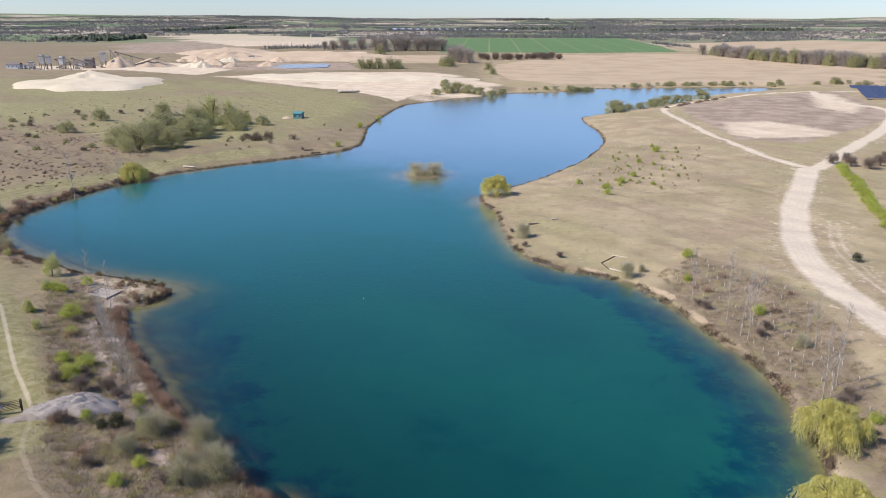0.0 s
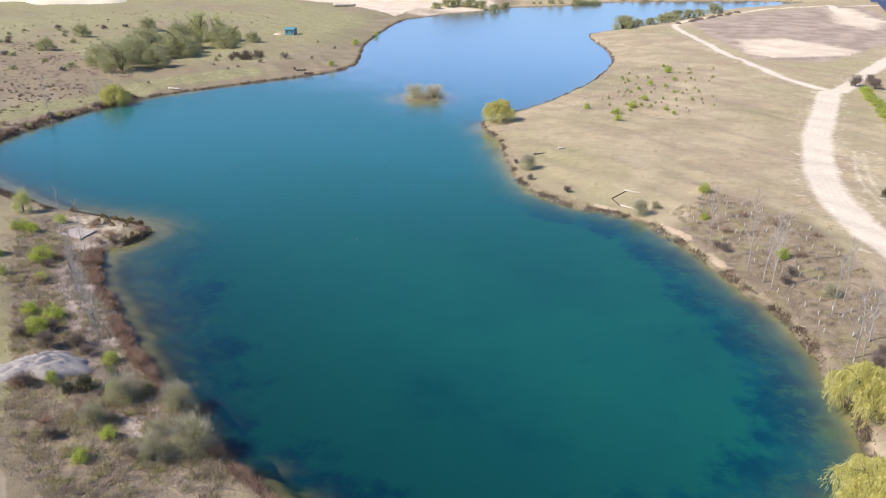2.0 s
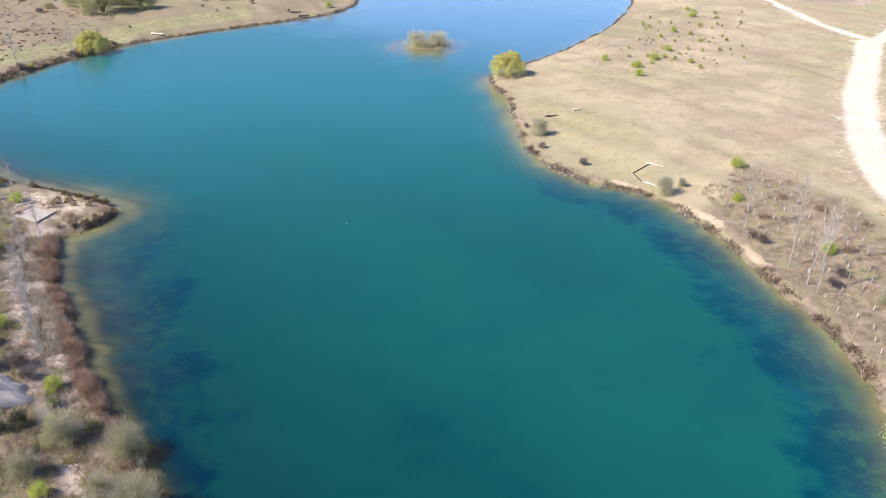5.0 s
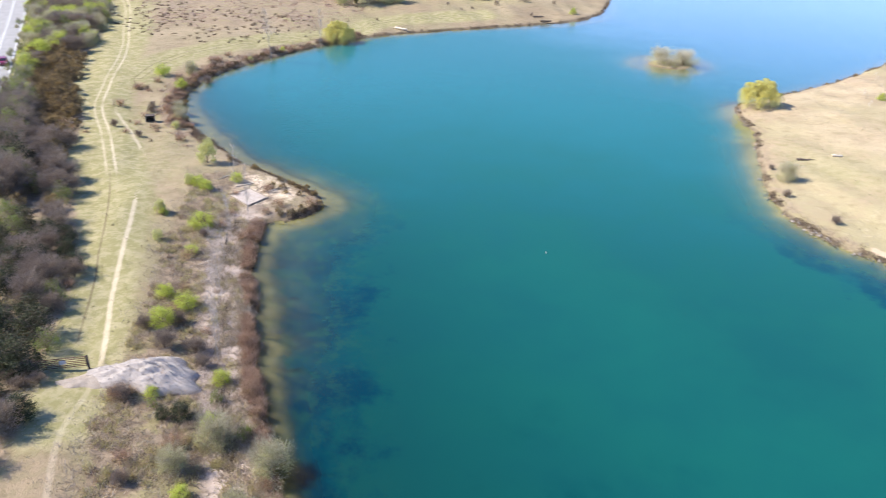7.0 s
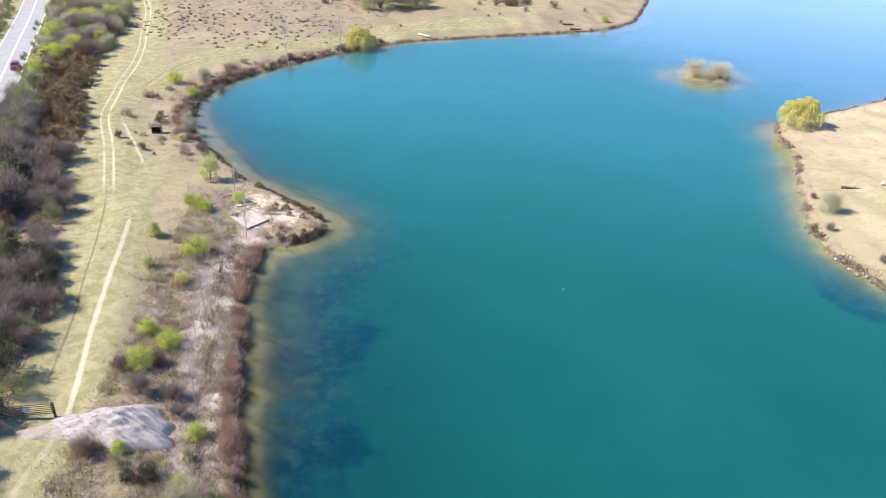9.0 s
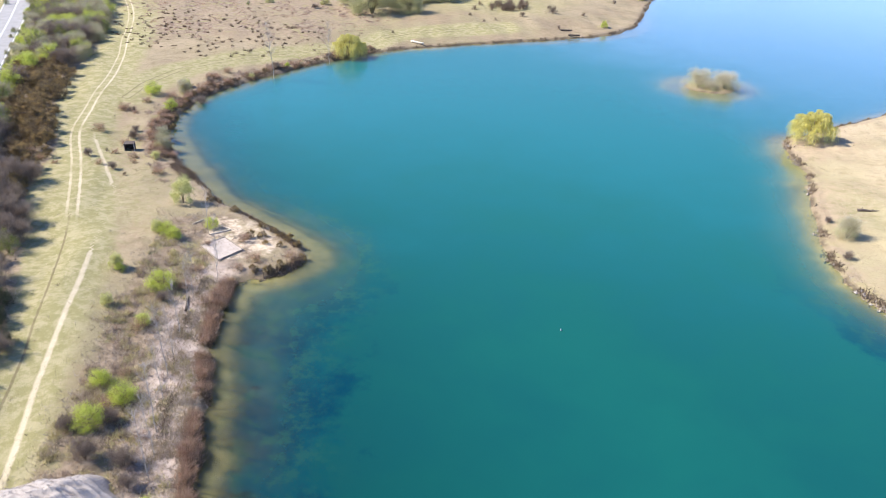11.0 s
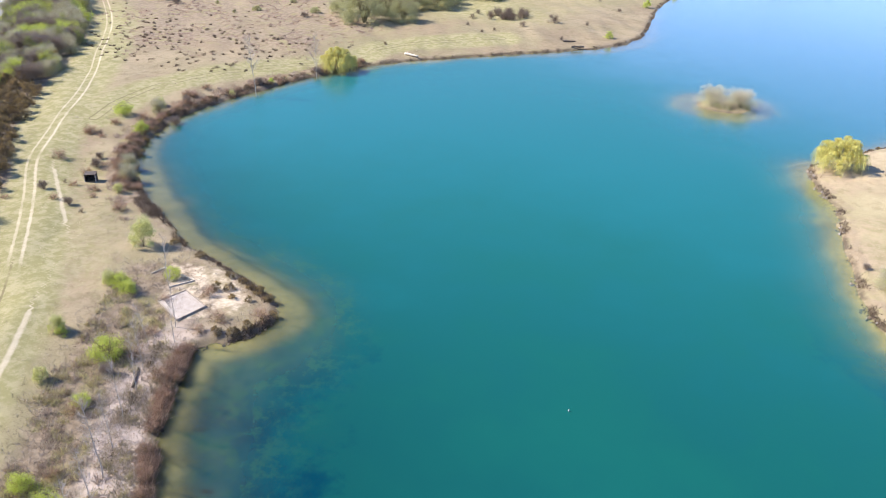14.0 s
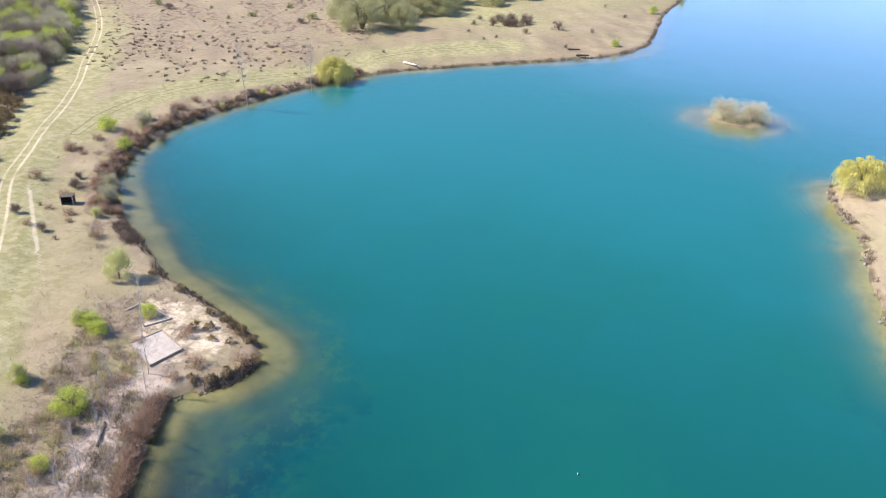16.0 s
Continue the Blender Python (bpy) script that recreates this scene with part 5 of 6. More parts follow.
def mound(name, label, category, x, y, rx, ry, high, turn, material, seed=0, peak=1.3, rough=0.1, n=56):
    """A heap of loose stuff, steep below and ragged at its foot."""
    u = np.linspace(-1.15, 1.15, n)
    a, b = np.meshgrid(u, u)
    q = np.hypot(a, b) * (1 + 0.16 * np.sin(3 * np.arctan2(b, a) + seed) + 0.08 * np.sin(7 * np.arctan2(b, a) + 2 * seed))
    h = high * np.clip(1 - q, 0, 1) ** (1 / peak) + rough * high * wander(a * 9 + seed, b * 9, 1.0) * np.clip(1.1 - q, 0, 1) * 1.6 - 0.6 * smooth(q, 0.98, 1.15)
    c, s = math.cos(turn), math.sin(turn)
    px, py = x + c * a * rx - s * b * ry, y + s * a * rx + c * b * ry
    pz = at_ground(px, py) + h
    i = (np.arange(n - 1)[:, None] * n + np.arange(n - 1)).ravel()
    me = mesh_of(name, np.stack([px.ravel(), py.ravel(), pz.ravel()], 1), np.stack([i, i + 1, i + n + 1, i + n], 1), material, True)
    return tagged(new(name, me), label, category), (px.ravel(), py.ravel(), pz.ravel(), h.ravel())


STONE = plain("grey_stone", (0.31, 0.275, 0.245), (0.41, 0.365, 0.33), 2.0, relief=0.03)
RUBBLE = leafy("rubble", (0.33, 0.29, 0.26), (0.44, 0.395, 0.355), 0.0)
GRIT = plain("sandy_grit", (0.3, 0.25, 0.2), (0.41, 0.35, 0.285), 1.2, 0.95, relief=0.3)
SHINGLE = leafy("shore_stone", (0.17, 0.145, 0.125), (0.33, 0.29, 0.255), 0.0)
EARTH = leafy("dark_clods", (0.06, 0.045, 0.035), (0.24, 0.18, 0.13), 0.0)
SAND_WHITE = plain("white_sand", (0.6, 0.5, 0.35), (0.7, 0.61, 0.46), 0.06, 0.95, relief=0.3)
SAND_ORANGE = plain("orange_sand", (0.48, 0.36, 0.25), (0.6, 0.47, 0.34), 0.08, 0.95, relief=0.3)
_, (hx, hy, hz, hh) = mound("gravel_mound", "grey heap of broken stone beside the gate", "gravel heap", -47.4, 50.9, 5.0, 2.7, 1.7, 0.42, STONE, 1, 1.7, 0.12)
mound("sand_tail", "low sandy tail of the stone heap by the gate", "sand bank", -51.4, 48.5, 3.2, 1.5, 0.4, 0.85, GRIT, 2, 1.4, 0.15, 24)
pick = r.choice(np.flatnonzero(hh > 0.08), 4200)
at = np.column_stack([hx[pick], hy[pick], hz[pick] - 0.01]) + r.normal(0, 0.05, (4200, 3))
tagged(new("loose_stones", mesh_of("loose_stones", *lumps(at, r.uniform(0.025, 0.055, 4200), r), RUBBLE, True)), "broken grey stones lying over the heap", "stones", kind="stuff")
p = np.vstack([along_shore(SHORE_WEST[11:] + SHORE_NORTH[:8], 1400, -0.2, 0.4, r, 0.0), along_shore(SHORE_EAST, 2200, -0.3, 0.45, r, 0.0), along_shore(SHORE_WEST[:12], 500, -0.3, 0.5, r, -0.2)])
at = np.column_stack([p, at_ground(p[:, 0], p[:, 1])])
tagged(new("bank_clods", mesh_of("bank_clods", *lumps(at, r.uniform(0.06, 0.21, len(at)), r), EARTH)), "dark clods, roots and stones along the waterline", "clods", kind="stuff")
p = along_shore(SHORE_EAST[11:22], 380, -0.6, 0.4, r, 0.0)
tagged(new("shore_stones", mesh_of("shore_stones", *lumps(np.column_stack([p, at_ground(p[:, 0], p[:, 1]) + 0.05]), r.uniform(0.12, 0.38, len(p)) * r.uniform(0.5, 1, len(p)), r), SHINGLE)), "pale grey stones lying along the eroded east shore", "stones", kind="stuff")
p = sample(np.clip(1 - track, 0, 1) * 0.5, 160, -125, 75, 40, 200, r)
tagged(new("scattered_clods", mesh_of("scattered_clods", *lumps(np.column_stack([p, at_ground(p[:, 0], p[:, 1]) + 0.03]), r.uniform(0.06, 0.16, 160), r), EARTH)), "small dark clods strewn over the grass", "clods", kind="stuff")

# ---- the road ----
TAR = plain("worn_asphalt", (0.26, 0.255, 0.248), (0.35, 0.342, 0.332), 0.5, 0.9, sheen=0.1)
PAINT = plain("road_paint", (0.62, 0.62, 0.6), (0.8, 0.8, 0.78), 2.0, 0.7)


def ribbon(line, half, lift, thick=0.08):
    """A strip that lies over the ground along a line, with a skirt down each side."""
    p = curve(line, each=24) if len(line) < 40 else np.asarray(line)
    l, rr = beside(p, half), beside(p, -half)
    z = 2.0 + rise(p[:, 0], p[:, 1]) + lift
    rows = [np.column_stack([l, z - thick]), np.column_stack([l, z]), np.column_stack([p, z + 0.03]), np.column_stack([rr, z]), np.column_stack([rr, z - thick])]
    n = len(p)
    i = np.arange(n - 1)
    f = [np.stack([k * n + i, (k + 1) * n + i, (k + 1) * n + i + 1, k * n + i + 1], 1) for k in range(4)]
    return np.vstack(rows), np.vstack(f)


road = tagged(new("road", mesh_of("road", *ribbon(ROAD_LINE, 3.9, 0.12, 0.3), TAR)), "grey two-lane asphalt road behind the hedge", "road", kind="structure")
middle = curve(ROAD_LINE, each=24)
for name, shift, half in (("edge_line", 3.55, 0.09), ("edge_line", -3.55, 0.09), ("centre_line", 0.1, 0.07), ("centre_line", -0.2, 0.07)):
    part(name, mesh_of(name, *ribbon(beside(middle, shift), half, 0.16, 0.01), PAINT), road)


def motor_car(x, y, turn):
    """A small hatchback: body, glass, lamps and four wheels."""
    top = tagged(new("car"), "small dark red hatchback car on the road", "car")
    top.matrix_basis = pose(x, y, 2.15, 0, 0, turn)
    red, glass = plain("red_paint", (0.16, 0.012, 0.04), (0.22, 0.02, 0.06), 1, 0.3, sheen=0.6), plain("dark_glass", (0.02, 0.025, 0.03), (0.04, 0.045, 0.05), 1, 0.1, sheen=0.6)
    rubber, lamp = plain("tyre_rubber", (0.015, 0.015, 0.015), (0.03, 0.03, 0.03), 8, 0.8), plain("lamp_lens", (0.6, 0.6, 0.58), (0.8, 0.8, 0.78), 3, 0.2)
    side = [(-2.0, 0.3), (2.0, 0.3), (2.05, 0.62), (1.9, 0.85), (1.0, 0.98), (0.35, 1.42), (-1.2, 1.45), (-1.9, 1.0), (-2.05, 0.6)]
    n = len(side)

    def shell(profile, w_low, w_high):
        v = [(a, e * (w_low if z < 1.0 else w_high), z) for e in (-1, 1) for a, z in profile]
        k = len(profile)
        bm = bmesh.new()
        vs = [bm.verts.new(q) for q in v]
        bm.faces.new(vs[:k][::-1]), bm.faces.new(vs[k:])
        for i in range(k):
            bm.faces.new((vs[i], vs[(i + 1) % k], vs[k + (i + 1) % k], vs[k + i]))
        bmesh.ops.bevel(bm, geom=list(bm.edges), offset=0.06, segments=2, affect="EDGES")
        me = bpy.data.meshes.new("shell")
        bm.to_mesh(me), bm.free()
        return me
    body = shell(side, 0.85, 0.68)
    body.materials.append(red)
    part("body", body, top)
    for name, prof, w in (("side_window", [(-1.3, 1.03), (0.75, 1.03), (0.3, 1.36), (-1.1, 1.38)], 0.75), ("windscreen", [(0.45, 1.36), (1.0, 1.02), (1.04, 1.05), (0.5, 1.39)], 0.6), ("rear_window", [(-1.35, 1.38), (-1.86, 1.06), (-1.9, 1.1), (-1.4, 1.42)], 0.6)):
        g = shell(prof, w, w)
        g.materials.append(glass)
        part(name, g, top)
    for a in (-1.3, 1.3):
        for e in (-0.8, 0.8):
            wheel = part("wheel", mesh_of("wheel", *tube([(a, e - 0.1, 0.31), (a, e - 0.08, 0.31), (a, e + 0.08, 0.31), (a, e + 0.1, 0.31)], [0.2, 0.31, 0.31, 0.2], 14), rubber, True), top)
            part("hubcap", mesh_of("hubcap", *tube([(a, e - 0.11, 0.31), (a, e + 0.11, 0.31)], [0.17, 0.17], 10), lamp, True), wheel)
    for e in (-0.6, 0.6):
        part("headlight", mesh_of("headlight", *box(2.0, e, 0.62, 0.1, 0.3, 0.14), lamp), top)
        part("tail_light", mesh_of("tail_light", *box(-1.98, e, 0.7, 0.1, 0.2, 0.25), red), top)


motor_car(-154.6, 127.2, -44)

# ---- gate, frames, benches, boxes ----
TIMBER = plain("grey_timber", (0.22, 0.18, 0.14), (0.42, 0.36, 0.29), 3)
TIMBER_PALE = plain("pale_timber", (0.46, 0.39, 0.3), (0.64, 0.56, 0.45), 3)
TIMBER_DARK = plain("dark_timber", (0.05, 0.04, 0.032), (0.13, 0.1, 0.08), 3)
RUST = plain("rusty_steel", (0.1, 0.055, 0.04), (0.24, 0.13, 0.085), 5, 0.7, 0.3)
SIGN = plain("faded_sign", (0.5, 0.46, 0.46), (0.62, 0.58, 0.57), 2)


def field_gate(a, b):
    top = tagged(new("field_gate"), "rusty brown five-bar steel field gate with small faded sign", "gate")
    z = ground_at((a[0] + b[0]) / 2, (a[1] + b[1]) / 2)
    a, b = np.array((*a, z)), np.array((*b, z))
    u = (b - a) / np.linalg.norm(b - a)
    for e in (a - u * 0.14, b + u * 0.14):
        part("gate_post", mesh_of("gate_post", *tube([e + (0, 0, -0.5), e + (0, 0, 1.3), e + (0, 0, 1.36)], [0.12, 0.11, 0.05], 8), TIMBER_DARK, True), top, "dark round timber post")
    for k in range(6):
        h = 0.2 + 0.2 * k + (0.03 if k > 3 else 0)
        part("gate_bar", mesh_of("gate_bar", *beam(a + (0, 0, h), b + (0, 0, h), 0.05, 0.05), RUST), top)
    for q in (0.0, 0.5, 1.0):
        s = a + (b - a) * q
        part("gate_stile", mesh_of("gate_stile", *tube([s + (0, 0, 0.18), s + (0, 0, 1.26)], [0.035, 0.035], 6), RUST), top)
    part("gate_brace", mesh_of("gate_brace", *tube([a + (0, 0, 0.2), a + (b - a) * 0.5 + (0, 0, 1.22)], [0.025, 0.025], 5), RUST), top)
    s = a + (b - a) * 0.56
    n = np.array((u[1], -u[0], 0))
    part("sign_plate", mesh_of("sign_plate", *beam(s - u * 0.3 + n * 0.05 + (0, 0, 0.62), s + u * 0.3 + n * 0.05 + (0, 0, 0.62), 0.015, 0.42), SIGN), top, "small faded rectangular sign")


field_gate((-57.3, 46.5), (-53.4, 49.2))


def edged_bay(name, label, corners, sides, fill):
    """A levelled fishing stand edged with boards."""
    top = tagged(new(name), label, "fishing platform")
    z = [ground_at(x, y) for x, y in corners]
    foot = min(z) - 0.3
    if fill[1]:
        (x0, y0), (x1, y1) = np.min(corners, 0), np.max(corners, 0)
        inner_z = [ground_at(x, y) for x in np.linspace(x0, x1, 6) for y in np.linspace(y0, y1, 6)]
        z = [float(np.mean(inner_z)) + 0.08] * len(corners)
    for k in sides:
        j = (k + 1) % len(corners)
        (ax, ay), (bx, by) = corners[k], corners[j]
        part("edge_board", mesh_of("edge_board", *beam((ax, ay, z[k] - 0.2), (bx, by, z[j] - 0.2), 0.13, 0.36), fill[0]), top)
        part("corner_stake", mesh_of("corner_stake", *tube([(ax, ay, z[k] - 0.5), (ax, ay, z[k] + 0.2), (ax, ay, z[k] + 0.22)], [0.07, 0.065, 0.03], 6), TIMBER), top)
    if fill[1]:
        v = np.array([(x, y, e) for e in (foot, z[0] + 0.06) for x, y in corners])
        part("gravel_bed", mesh_of("gravel_bed", v, [(3, 2, 1, 0), (4, 5, 6, 7), (0, 1, 5, 4), (1, 2, 6, 5), (2, 3, 7, 6), (3, 0, 4, 7)], fill[1]), top, "pale levelled gravel bed")


GRAVEL = plain("pale_gravel", (0.36, 0.305, 0.26), (0.49, 0.425, 0.37), 1.2, 0.95, relief=0.1)
edged_bay("fishing_platform", "timber-edged square of pale gravel on the spit", [(-66.9, 90.2), (-62.4, 88.2), (-61.5, 91.8), (-65.8, 93.5)], (0, 1, 2, 3), (TIMBER, GRAVEL))
edged_bay("fishing_platform", "open timber-edged fishing bay on the sandy spit", [(-72, 94.5), (-68, 93.2), (-66.9, 96.1), (-71.8, 96.6)], (1, 2, 3), (TIMBER_PALE, None))
edged_bay("fishing_platform", "weathered board-edged fishing stand on the grassy bank", [(23.6, 114.7), (24.7, 111.2), (27.9, 112.6), (26.6, 117.6)], (0, 3), (TIMBER_DARK, None))


def log_bench(name, label, a, b, thick, material):
    z = ground_at(*a)
    top = tagged(new(name), label, "log")
    u = np.linspace(0, 1, 7)
    line = np.column_stack([a[0] + (b[0] - a[0]) * u, a[1] + (b[1] - a[1]) * u, z + thick * 0.8 + 0.03 * np.sin(u * 7)])
    part("log", mesh_of("log", *tube(np.vstack([line[:1] - 1e-3, line, line[-1:] + 1e-3]), [0.02] + [thick * (1 - 0.25 * q) for q in u] + [0.02], 9), material, True), top)
    for q in (0.2, 0.8):
        s = line[int(q * 6)]
        part("stub", mesh_of("stub", *tube([s, s + (0.1, 0.25, thick * 1.6)], [thick * 0.4, thick * 0.2], 6), material, True), top)


log_bench("fallen_log", "dark log lying on the grassy point", (10.7, 143), (13.6, 143.8), 0.22, TIMBER_DARK)
log_bench("fallen_log", "short pale log on the grassy point", (16.3, 145.9), (17.8, 146.4), 0.24, TIMBER_PALE)
log_bench("fallen_log", "pale plank-like log near the bank", (26.2, 117.9), (29, 116.6), 0.16, TIMBER_PALE)
log_bench("fallen_log", "pale plank-like log near the bank", (24.7, 111.4), (27.8, 108.9), 0.18, TIMBER_PALE)
log_bench("fallen_log", "pale driftwood log on the far pasture", (-96, 207.6), (-92, 206.9), 0.3, TIMBER_PALE)
log_bench("fallen_log", "dark log on the far pasture", (-65, 241.6), (-62, 243), 0.25, TIMBER_DARK)
log_bench("fallen_log", "dark log on the far pasture", (-61.5, 237.6), (-58.5, 239), 0.25, TIMBER_DARK)
log_bench("felled_trunk", "long pale felled trunk by the quarry edge", (-94, 457), (-81, 460), 0.9, TIMBER_PALE)
log_bench("fallen_log", "dark branch along the birch row", (-58.4, 77.6), (-60.2, 80.2), 0.14, TIMBER_DARK)


def timber_box(x, y, turn):
    top = tagged(new("bird_hide"), "small dark open timber box with pale front rim", "hide")
    top.matrix_basis = pose(x, y, ground_at(x, y) - 0.05, 0, 0, turn)
    for name, bx in (("side_panel", (-0.75, 0, 0, 0.06, 1.3, 1.25)), ("side_panel", (0.75, 0, 0, 0.06, 1.3, 1.25)), ("back_panel", (0, 0.65, 0, 1.56, 0.06, 1.2)), ("roof_board", (0, 0.05, 1.26, 1.7, 1.5, 0.07)), ("bench_seat", (0, 0.3, 0.45, 1.42, 0.45, 0.06))):
        part(name, mesh_of(name, *box(*bx), TIMBER_DARK), top)
    for e in (-0.78, 0.78):
        part("corner_post", mesh_of("corner_post", *box(e, -0.66, 0, 0.1, 0.1, 1.25), TIMBER_PALE), top, "pale corner post")


timber_box(-101.2, 112.8, 35)

# ---- tree guards ----
TUBE = plain("guard_plastic", (0.44, 0.41, 0.35), (0.6, 0.57, 0.5), 2, 0.6)


def tree_guard(x, y, label):
    top = tagged(new("tree_guard"), label, "tree guard", "planted tree guards")
    part("sleeve", mesh_of("sleeve", *tube([(0, 0, 0.02), (0, 0, 0.68), (0, 0, 0.7), (0, 0, 0.2)], [0.055, 0.06, 0.05, 0.045], 7), TUBE, True), top)
    part("stake", mesh_of("stake", *box(0.08, 0, -0.2, 0.035, 0.035, 0.85), TIMBER), top)
    top.matrix_basis = pose(x, y, ground_at(x, y), 4, 3, 10)
    return top


first = None
zones = ([(33.5, 108), (42, 118), (53, 97), (54, 77), (49, 52), (43, 58), (38, 90)], [(33, 235), (49, 272), (72, 270), (56, 236), (44, 196), (33, 171), (21, 181)])
for ring, step in zip(zones, (2.35, 3.5)):
    (x0, y0), (x1, y1) = np.min(ring, 0), np.max(ring, 0)
    for i, x in enumerate(np.arange(x0, x1, step)):
        for y in np.arange(y0 + (i % 2) * step / 2, y1, step):
            a, b = x + rng.normal(0, 0.35), y + rng.normal(0, 0.35)
            if not inside(np.array([a]), np.array([b]), ring)[0] or rng.random() < 0.36:
                continue
            if first is None:
                first = tree_guard(a, b, "white plastic tree guard round a planted sapling")
            else:
                copy_thing(first, pose(a, b, float(at_ground(a, b)), rng.normal(0, 5), rng.normal(0, 5), rng.uniform(0, 360)))

# ---- point with earth mounds, solar tables ----
CLAY = plain("dark_clay", (0.07, 0.05, 0.038), (0.2, 0.15, 0.11), 1.5)
for u in np.linspace(0, 1, 10):
    mound("earth_mound", "dark earth mound in a row along the track", "earth mound", 99 + 43 * u + rng.normal(0, 1), 392 + 54 * u + rng.normal(0, 1), rng.uniform(1.6, 2.6), rng.uniform(1.3, 2), rng.uniform(0.9, 1.5), rng.uniform(0, 3), CLAY, u * 9, 1.6, 0.12, 16)[0]["group"] = "row of earth mounds"
PANEL, FRAME = plain("solar_glass", (0.05, 0.065, 0.12), (0.09, 0.11, 0.18), 0.6, 0.15, sheen=0.6), plain("steel_frame", (0.4, 0.4, 0.42), (0.55, 0.55, 0.57), 2, 0.4, 0.8)


def solar_table(x, y):
    top = tagged(new("solar_table"), "tilted row of dark blue solar panels on steel legs", "solar panel", "solar field")
    for k in range(5):
        v, f = box(-8 + 4 * k, 0, 0, 3.85, 3.9, 0.06)
        v[:, 2] += 1.5 + v[:, 1] * 0.4
        part("solar_panel", mesh_of("solar_panel", v, f, PANEL), top)
    for k in range(4):
        part("leg", mesh_of("leg", *box(-7.5 + 5 * k, 0.2, -0.4, 0.12, 0.12, 1.95), FRAME), top)
    top.matrix_basis = pose(x, y, float(at_ground(x, y)), 0, 0, 0)
    return top


table = solar_table(258, 520)
for row in range(10):
    for col in range(5):
        if row or col:
            x, y = 262 - row * 3.2 + col * 20.6, 521 - row * 8.6
            copy_thing(table, pose(x, y, float(at_ground(x, y)), 0, 0, 0))

# ---- quarry ----
mound("sand_mound", "broad heap of almost white sand", "sand heap", -276, 500, 47, 48, 4.5, 0.2, SAND_WHITE, 2, 2.2, 0.05)
mound("sand_mound", "pointed heap of pale sand beside the plant", "sand heap", -300, 545, 26, 26, 7, 0, SAND_WHITE, 5, 1.2, 0.04)
mound("sand_mound", "orange sand heap under the conveyor", "sand heap", -352, 700, 17, 17, 10, 0, SAND_ORANGE, 3, 1.1, 0.03)
mound("sand_mound", "orange sand heap under the conveyor", "sand heap", -328, 715, 20, 16, 8, 0, SAND_ORANGE, 4, 1.1, 0.04)
mound("sand_mound", "long bank of orange sand at the quarry face", "sand heap", -215, 905, 100, 26, 7, 0.05, SAND_ORANGE, 6, 2.2, 0.12)
mound("sand_mound", "pale sand bank beyond the settling pond", "sand heap", -200, 835, 90, 16, 4, 0.02, SAND_ORANGE, 7, 2.5, 0.1)
mound("sand_mound", "pale quarry spoil bank", "sand heap", -300, 860, 45, 30, 8, 0.3, SAND_ORANGE, 8, 1.6, 0.2)
mound("sand_mound", "grey-brown spoil heap behind the quarry", "sand heap", -330, 960, 60, 40, 8, 0.3, SAND_ORANGE, 9, 1.5, 0.1)
mound("sand_bank", "pale sand bank between pasture and quarry", "sand bank", -110, 580, 90, 26, 2.4, -0.12, SAND_WHITE, 10, 2.6, 0.2)
for k in range(14):
    mound("sand_mound", "low rough mound of orange sand in the quarry", "sand heap", rng.uniform(-350, -210), rng.uniform(690, 830), rng.uniform(8, 18), rng.uniform(6, 12), rng.uniform(2.5, 6), rng.uniform(0, 3), SAND_ORANGE if k % 3 else SAND_WHITE, k, 1.3, 0.15, 22)[0]["group"] = "quarry mounds"
CLADDING, STEEL = plain("pale_cladding", (0.56, 0.54, 0.51), (0.74, 0.72, 0.68), 0.5, 0.6), plain("grey_steel", (0.15, 0.125, 0.11), (0.28, 0.24, 0.21), 0.8, 0.7, 0.1)


def hopper_tower(x, y, high, wide):
    top = tagged(new("hopper_tower"), "tall pale steel hopper tower of the sand plant", "hopper", "sand plant")
    top.matrix_basis = pose(x, y, float(at_ground(x, y)) - 0.3, 0, 0, rng.uniform(-20, 20))
    for a in (-1, 1):
        for b in (-1, 1):
            part("leg", mesh_of("leg", *box(a * wide * 0.42, b * wide * 0.42, 0, 0.5, 0.5, high * 0.45), STEEL), top)
    v, f = box(0, 0, high * 0.42, wide, wide, high * 0.5)
    v[:4, :2] *= 0.75
    part("bin", mesh_of("bin", v, f, CLADDING), top)
    part("deck", mesh_of("deck", *box(0, 0, high * 0.92, wide * 1.25, wide * 1.25, 0.4), STEEL), top)
    part("head_house", mesh_of("head_house", *box(0, 0, high * 0.92 + 0.4, wide * 0.6, wide * 0.7, high * 0.12), CLADDING), top)


def conveyor(a, b, high):
    top = tagged(new("conveyor"), "inclined lattice conveyor of the sand plant", "conveyor", "sand plant")
    z = float(at_ground(*a))
    a, b = np.array((*a, z + 0.8)), np.array((*b, z + high))
    part("belt", mesh_of("belt", *beam(a, b, 1.6, 0.7), STEEL), top)
    for q in (0.35, 0.65, 0.95):
        s = a + (b - a) * q
        for e in (-1.2, 1.2):
            part("trestle_leg", mesh_of("trestle_leg", *tube([(s[0] + e, s[1], z - 0.3), (s[0] + e * 0.5, s[1], s[2])], [0.2, 0.2], 5), STEEL), top)
    part("head_drum", mesh_of("head_drum", *tube([b + (0, -1, 0.3), b + (0, 1, 0.3)], [0.7, 0.7], 10), STEEL, True), top)


